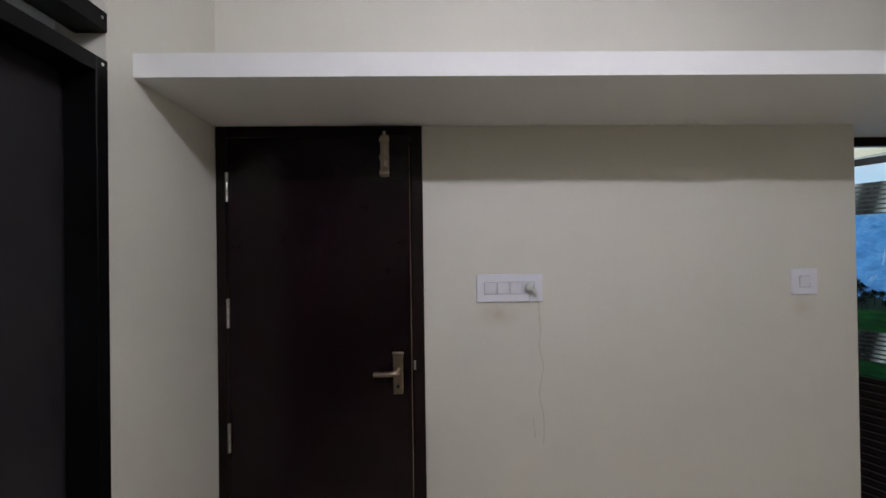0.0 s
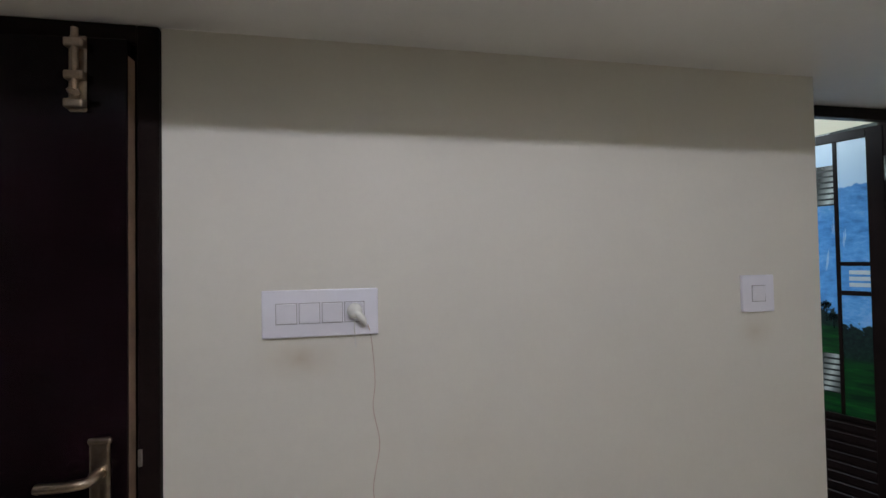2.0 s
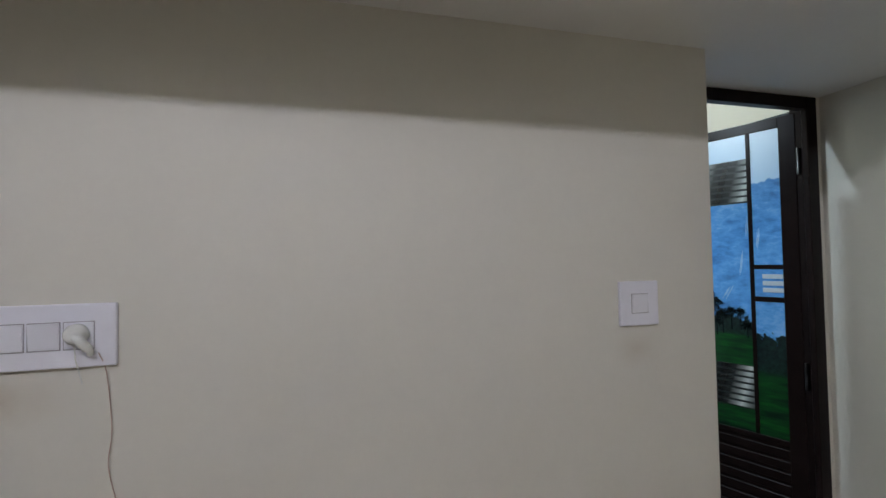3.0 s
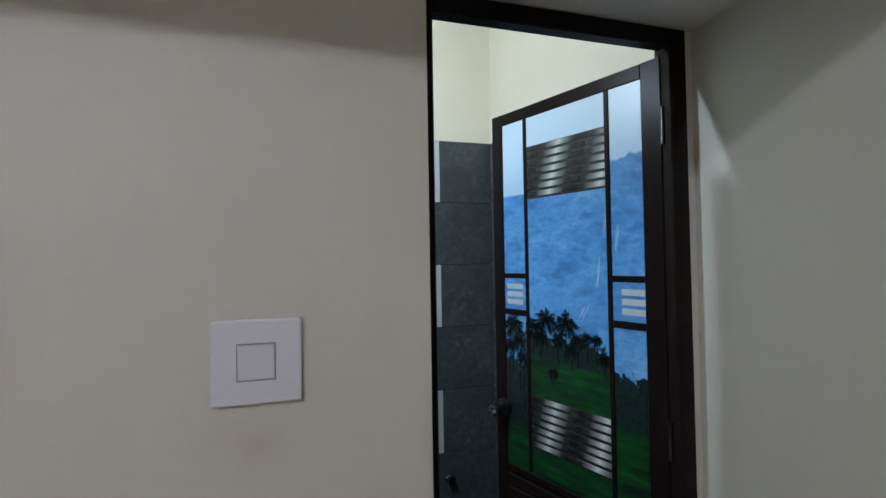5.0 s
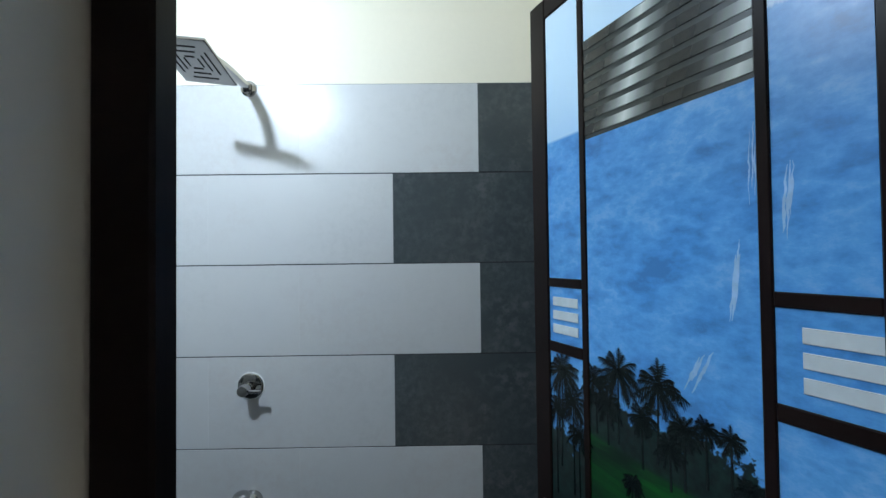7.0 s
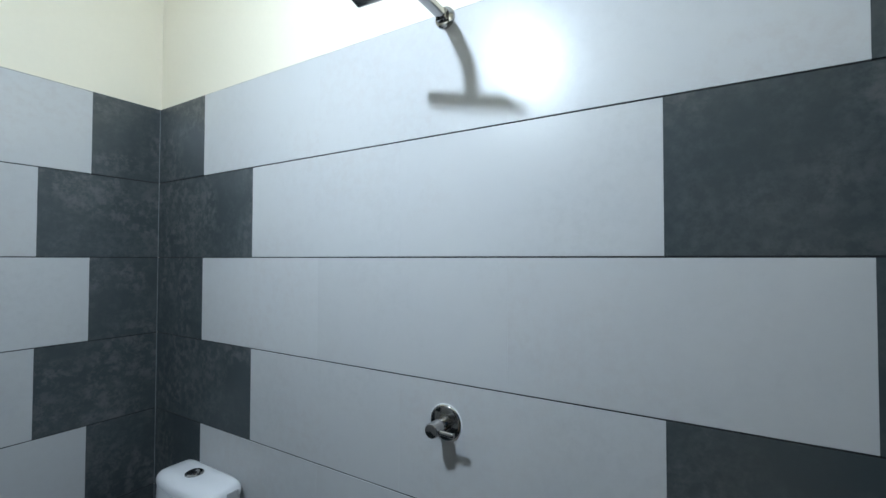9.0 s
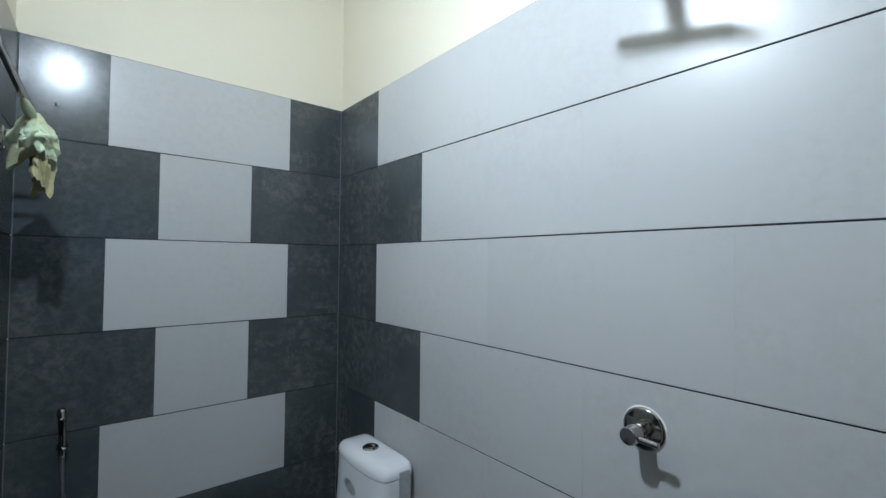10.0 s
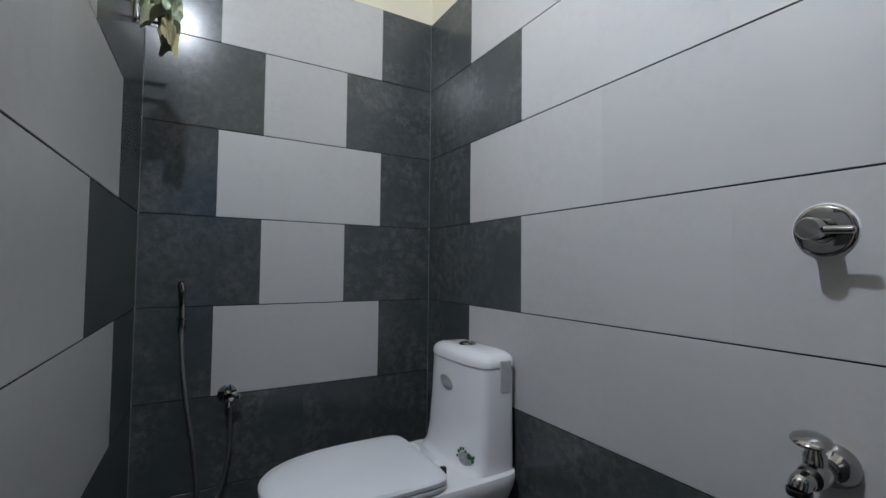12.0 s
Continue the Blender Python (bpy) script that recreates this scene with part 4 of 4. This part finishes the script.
badge = thing("sticker_badge", "silver oval sticker on the toilet tank", "sticker")
oval("sticker", 0.516, 0.662, 0.040, 0.021, 0.0004, M_STICK, badge, -0.55)
oval("inner_ring", 0.522, 0.661, 0.022, 0.012, 0.0012, M_TAPE, badge, -0.55)
leafy = thing("eco_sticker", "clear sticker with green leaf shapes on the toilet tank", "sticker")
oval("film", 0.648, 0.466, 0.033, 0.019, 0.0004, M_STICK, leafy, 0.2)
for i, (dx, dz, r) in enumerate(((-0.040, 0.012, 0.008), (-0.030, 0.024, 0.007), (-0.016, 0.028, 0.006), (-0.003, 0.022, 0.006), (0.016, 0.010, 0.011), (0.030, 0.008, 0.007), (0.038, 0.014, 0.005), (0.036, -0.002, 0.006), (-0.042, -0.004, 0.006))):
    oval("leaf_shape", 0.648 + dx * 0.85, 0.468 + dz * 0.8, r * 0.72, r * 0.75, 0.0012 + 0.0002 * i, M_GREEN, leafy)
tape = tagged(part("tape_strip", box(TX + 0.1630, TX + 0.1680, 1.286, 1.326, 0.662, 0.756, 0.0015), M_TAPE, None), "strip of clear tape on the side of the tank", "tape")

# ---- towel arm with a hanging cloth ----
rack = thing("towel_rack", "chrome towel arm swung out from the wall, with small hooks", "towel rack")
END, PIVOT = Vector((0.430, 0.391, 1.771)), Vector((0.70, 0.342, 1.867))
bm = bmesh.new()
way = (END - PIVOT).normalized()
side = way.cross(Vector((0, 0, 1))).normalized()
lift = side.cross(way)
loft(bm, [[p + side * a * 0.0065 + lift * b * 0.009 for a, b in ((-1, -0.6), (-0.6, -1), (0.6, -1), (1, -0.6), (1, 0.6), (0.6, 1), (-0.6, 1), (-1, 0.6))] for p in (PIVOT, END)])
part("arm", bm, M_CHROME, rack, "", True)
part("pivot_block", box(PIVOT.x - 0.014, PIVOT.x + 0.030, PIVOT.y - 0.014, PIVOT.y + 0.014, PIVOT.z - 0.013, PIVOT.z + 0.013, 0.005, 2), M_CHROME, rack)
PX = 1.06
PY = rack_wall_y(PX)
part("pivot_bar", tube(bmesh.new(), smooth_path([(PX, PY + 0.004, PIVOT.z), (PX - 0.01, PY + 0.022, PIVOT.z), (PX - 0.04, PIVOT.y, PIVOT.z), (PIVOT.x + 0.02, PIVOT.y, PIVOT.z)], 5), 0.007, 12), M_CHROME, rack, "", True)
part("wall_plate", box(PX - 0.022, PX + 0.022, PY - 0.001, PY + 0.008, PIVOT.z - 0.060, PIVOT.z + 0.022, 0.004, 2), M_CHROME, rack)
hook_y = rack_wall_y(1.17)
robe_hook = thing("robe_hook", "chrome robe hook with one long upturned prong on the tiles", "hook")
part("plate", lathe(bmesh.new(), [(0, 0), (0.020, 0), (0.020, 0.004), (0.016, 0.008), (0, 0.009)], pose(1.17, hook_y - 0.001, 1.642, -90), 20), M_CHROME, robe_hook, "", True)
part("prong", tube(bmesh.new(), smooth_path([(1.17, hook_y + 0.004, 1.642), (1.160, hook_y + 0.034, 1.634), (1.10, hook_y + 0.046, 1.645), (1.03, hook_y + 0.048, 1.668), (0.975, hook_y + 0.047, 1.690), (0.955, hook_y + 0.046, 1.712)], 5), [0.0065] * 8 + [0.005] * 14 + [0.006] * 4, 10), M_CHROME, robe_hook, "", True)
robe_hook.location = (0.05, -0.0015, -0.006)
CY = rack_wall_y(0.325)
clip = thing("wall_clip", "small chrome double clip on the dark tiles", "wall clip")
part("plate", box(0.313, 0.337, CY - 0.001, CY + 0.008, 1.705, 1.768, 0.003, 2), M_CHROME, clip)
for cz in (1.713, 1.758):
    part("prong", tube(bmesh.new(), [(0.325, CY + 0.004, cz), (0.325, CY + 0.060, cz), (0.325, CY + 0.072, cz + 0.006)], [0.0055, 0.0055, 0.004], 8), M_CHROME, clip, "", True)


def rag(bm, cx, cy, top, bottom, wx, wy, seed, folds):
    """A limp cloth gathered over the arm, with sharp folds and an uneven hem."""
    n, rows = 120, 34
    rings = []
    for i in range(rows):
        t = i / (rows - 1)
        wide = 0.30 + 0.95 * math.sin(min(1.0, t * 1.5) * 1.5708) - 0.55 * max(0.0, t - 0.55)
        ring = []
        for k in range(n):
            a = 6.28318 * k / n
            p = Vector((math.cos(a) * 1.6 + seed, math.sin(a) * 1.6, t * 3.2))
            crease = 1 - 2 * abs(noise.noise(p * 1.3))
            fine = 1 - 2 * abs(noise.noise(p * 3.1 + Vector((5, 1, seed))))
            f = 1 + 0.24 * math.sin(folds * a + seed + 3.5 * t + 1.5 * noise.noise(p)) * (0.4 + 0.6 * t) + 0.24 * (crease - 0.5) + 0.11 * (fine - 0.5)
            hem = 0.024 * t * t * math.sin(2 * a + seed) + 0.022 * t * t * noise.noise(p * 1.7)
            ring.append((cx + wx * wide * f * math.cos(a) + 0.010 * math.sin(3.0 * t + seed), cy + wy * wide * f * math.sin(a), top + (bottom - top) * t + hem))
        rings.append(ring)
    return loft(bm, rings)


cloth = thing("cloth", "crumpled pale green and ochre cloth hung on the towel rail", "cloth")
part("green_fold", rag(bmesh.new(), 0.432, 0.387, 1.786, 1.674, 0.034, 0.033, 1.0, 7), M_CLOTH, cloth, "pale green part", True)
strap = [END + (PIVOT - END) * k - Vector((0, 0, 0.010)) for k in (0.02, 0.10, 0.20, 0.30, 0.36)]
part("strap_fold", tube(bmesh.new(), strap, [0.013, 0.010, 0.012, 0.009, 0.004], 9), M_CLOTH, cloth, "pale green band drawn along the arm", True)
part("ochre_fold", rag(bmesh.new(), 0.428, 0.405, 1.755, 1.610, 0.020, 0.0165, 3.0, 6), M_CLOTH2, cloth, "ochre stained part", True)

# ---- screw left in the tiles ----
screw = thing("wall_screw", "bent steel screw stuck in a plug in the dark tile", "screw")
part("shank", tube(bmesh.new(), [(XB - 0.002, 0.412, 1.905), (XB + 0.012, 0.412, 1.905), (XB + 0.020, 0.413, 1.902)], [0.0028, 0.0026, 0.0022], 8), M_STEEL, screw, "", True)
part("plug", lathe(bmesh.new(), [(0, 0), (0.0055, 0), (0.005, 0.0012), (0, 0.0012)], pose(XB, 0.412, 1.905, 0, 90), 12), M_TAPE, screw)

# ---- wall tiles ----
TILE_MESH = {}


def tile(parent, w, mat, m):
    """One bevelled wall tile, w wide and 0.3 high; its face looks along -y of m."""
    key = (round(w, 3), mat.name)
    if key not in TILE_MESH:
        bm = box(0.0001, w - 0.0001, 0.0, BACK + 0.002, 0.0017, 0.2983)
        front = [e for e in bm.edges if all(v.co.y < 0.001 for v in e.verts) and abs(e.verts[0].co.x - e.verts[1].co.x) > 0.01]
        bmesh.ops.bevel(bm, geom=front, offset=0.0005, segments=1, affect="EDGES")
        bmesh.ops.recalc_face_normals(bm, faces=bm.faces)
        me = bpy.data.meshes.new("tile")
        bm.to_mesh(me)
        bm.free()
        me.materials.append(mat)
        TILE_MESH[key] = me
    ob = new("tile", TILE_MESH[key])
    ob.parent = parent
    ob.matrix_world = m


def tile_wall(parent, base, odd, even, length):
    """Rows of tiles from the top down. odd, even: the (start, end) of the light band along the wall."""
    for row in range(7):
        z = 2.1 - 0.3 * (row + 1)
        a, b = odd if row % 2 == 0 else even
        cuts = [(0.0, a, M_DARK), (a, b, M_LIGHT), (b, length, M_DARK)] if row < 5 else [(0.0, length, M_DARK)]
        for s, e, mat in cuts:
            n = max(1, round((e - s) / 0.6 + 0.2))
            for k in range(n):
                w = (e - s) / n
                tile(parent, w, mat, base @ Matrix.Translation((s + k * w, 0, z)))


def grout(parent, base, length):
    bm = box(0, length, 0.002, BACK + 0.001, 0, 2.1)
    bmesh.ops.transform(bm, matrix=base, verts=bm.verts)
    part("grout", bm, M_GROUT, parent)


base_a = pose(XB, YA, 0)
base_b = pose(XB, YC, 0, 0, 0, 90)
base_c = pose(XE, YE, 0, 0, 0, 180 - math.degrees(math.atan(0.030)))
turn_d = math.degrees(math.atan2(YC - YA, XD0 - XD1))
len_d = math.hypot(XD0 - XD1, YA - YC)
base_d = pose(XD1, YA, 0, 0, 0, turn_d)
for parent, base, odd, even, length in (
        (wall_a, base_a, (0.318, 2.113), (0.606, 1.827), XD1 - XB),
        (wall_b, base_b, (0.217, 0.807), (0.360, 0.661), YA - YC),
        (wall_c, base_c, (0.30, 1.396), (0.60, 1.102), math.hypot(XE - XB, YC - YE)),
        (wall_d, base_d, (0.235, 0.822), (0.376, 0.670), len_d)):
    tile_wall(parent, base, odd, even, length)
    grout(parent, base, length)


# pale joint in the upright corners
for cx, cy in ((XB, YA), (XB, YC)):
    sy = -1 if cy > 1 else 1
    bm = prism([(cx, cy), (cx + 0.0020, cy), (cx, cy + sy * 0.0020)][::(1 if sy > 0 else -1)], 0.0, 2.1)
    part("corner_joint", bm, M_CORNER, wall_b)
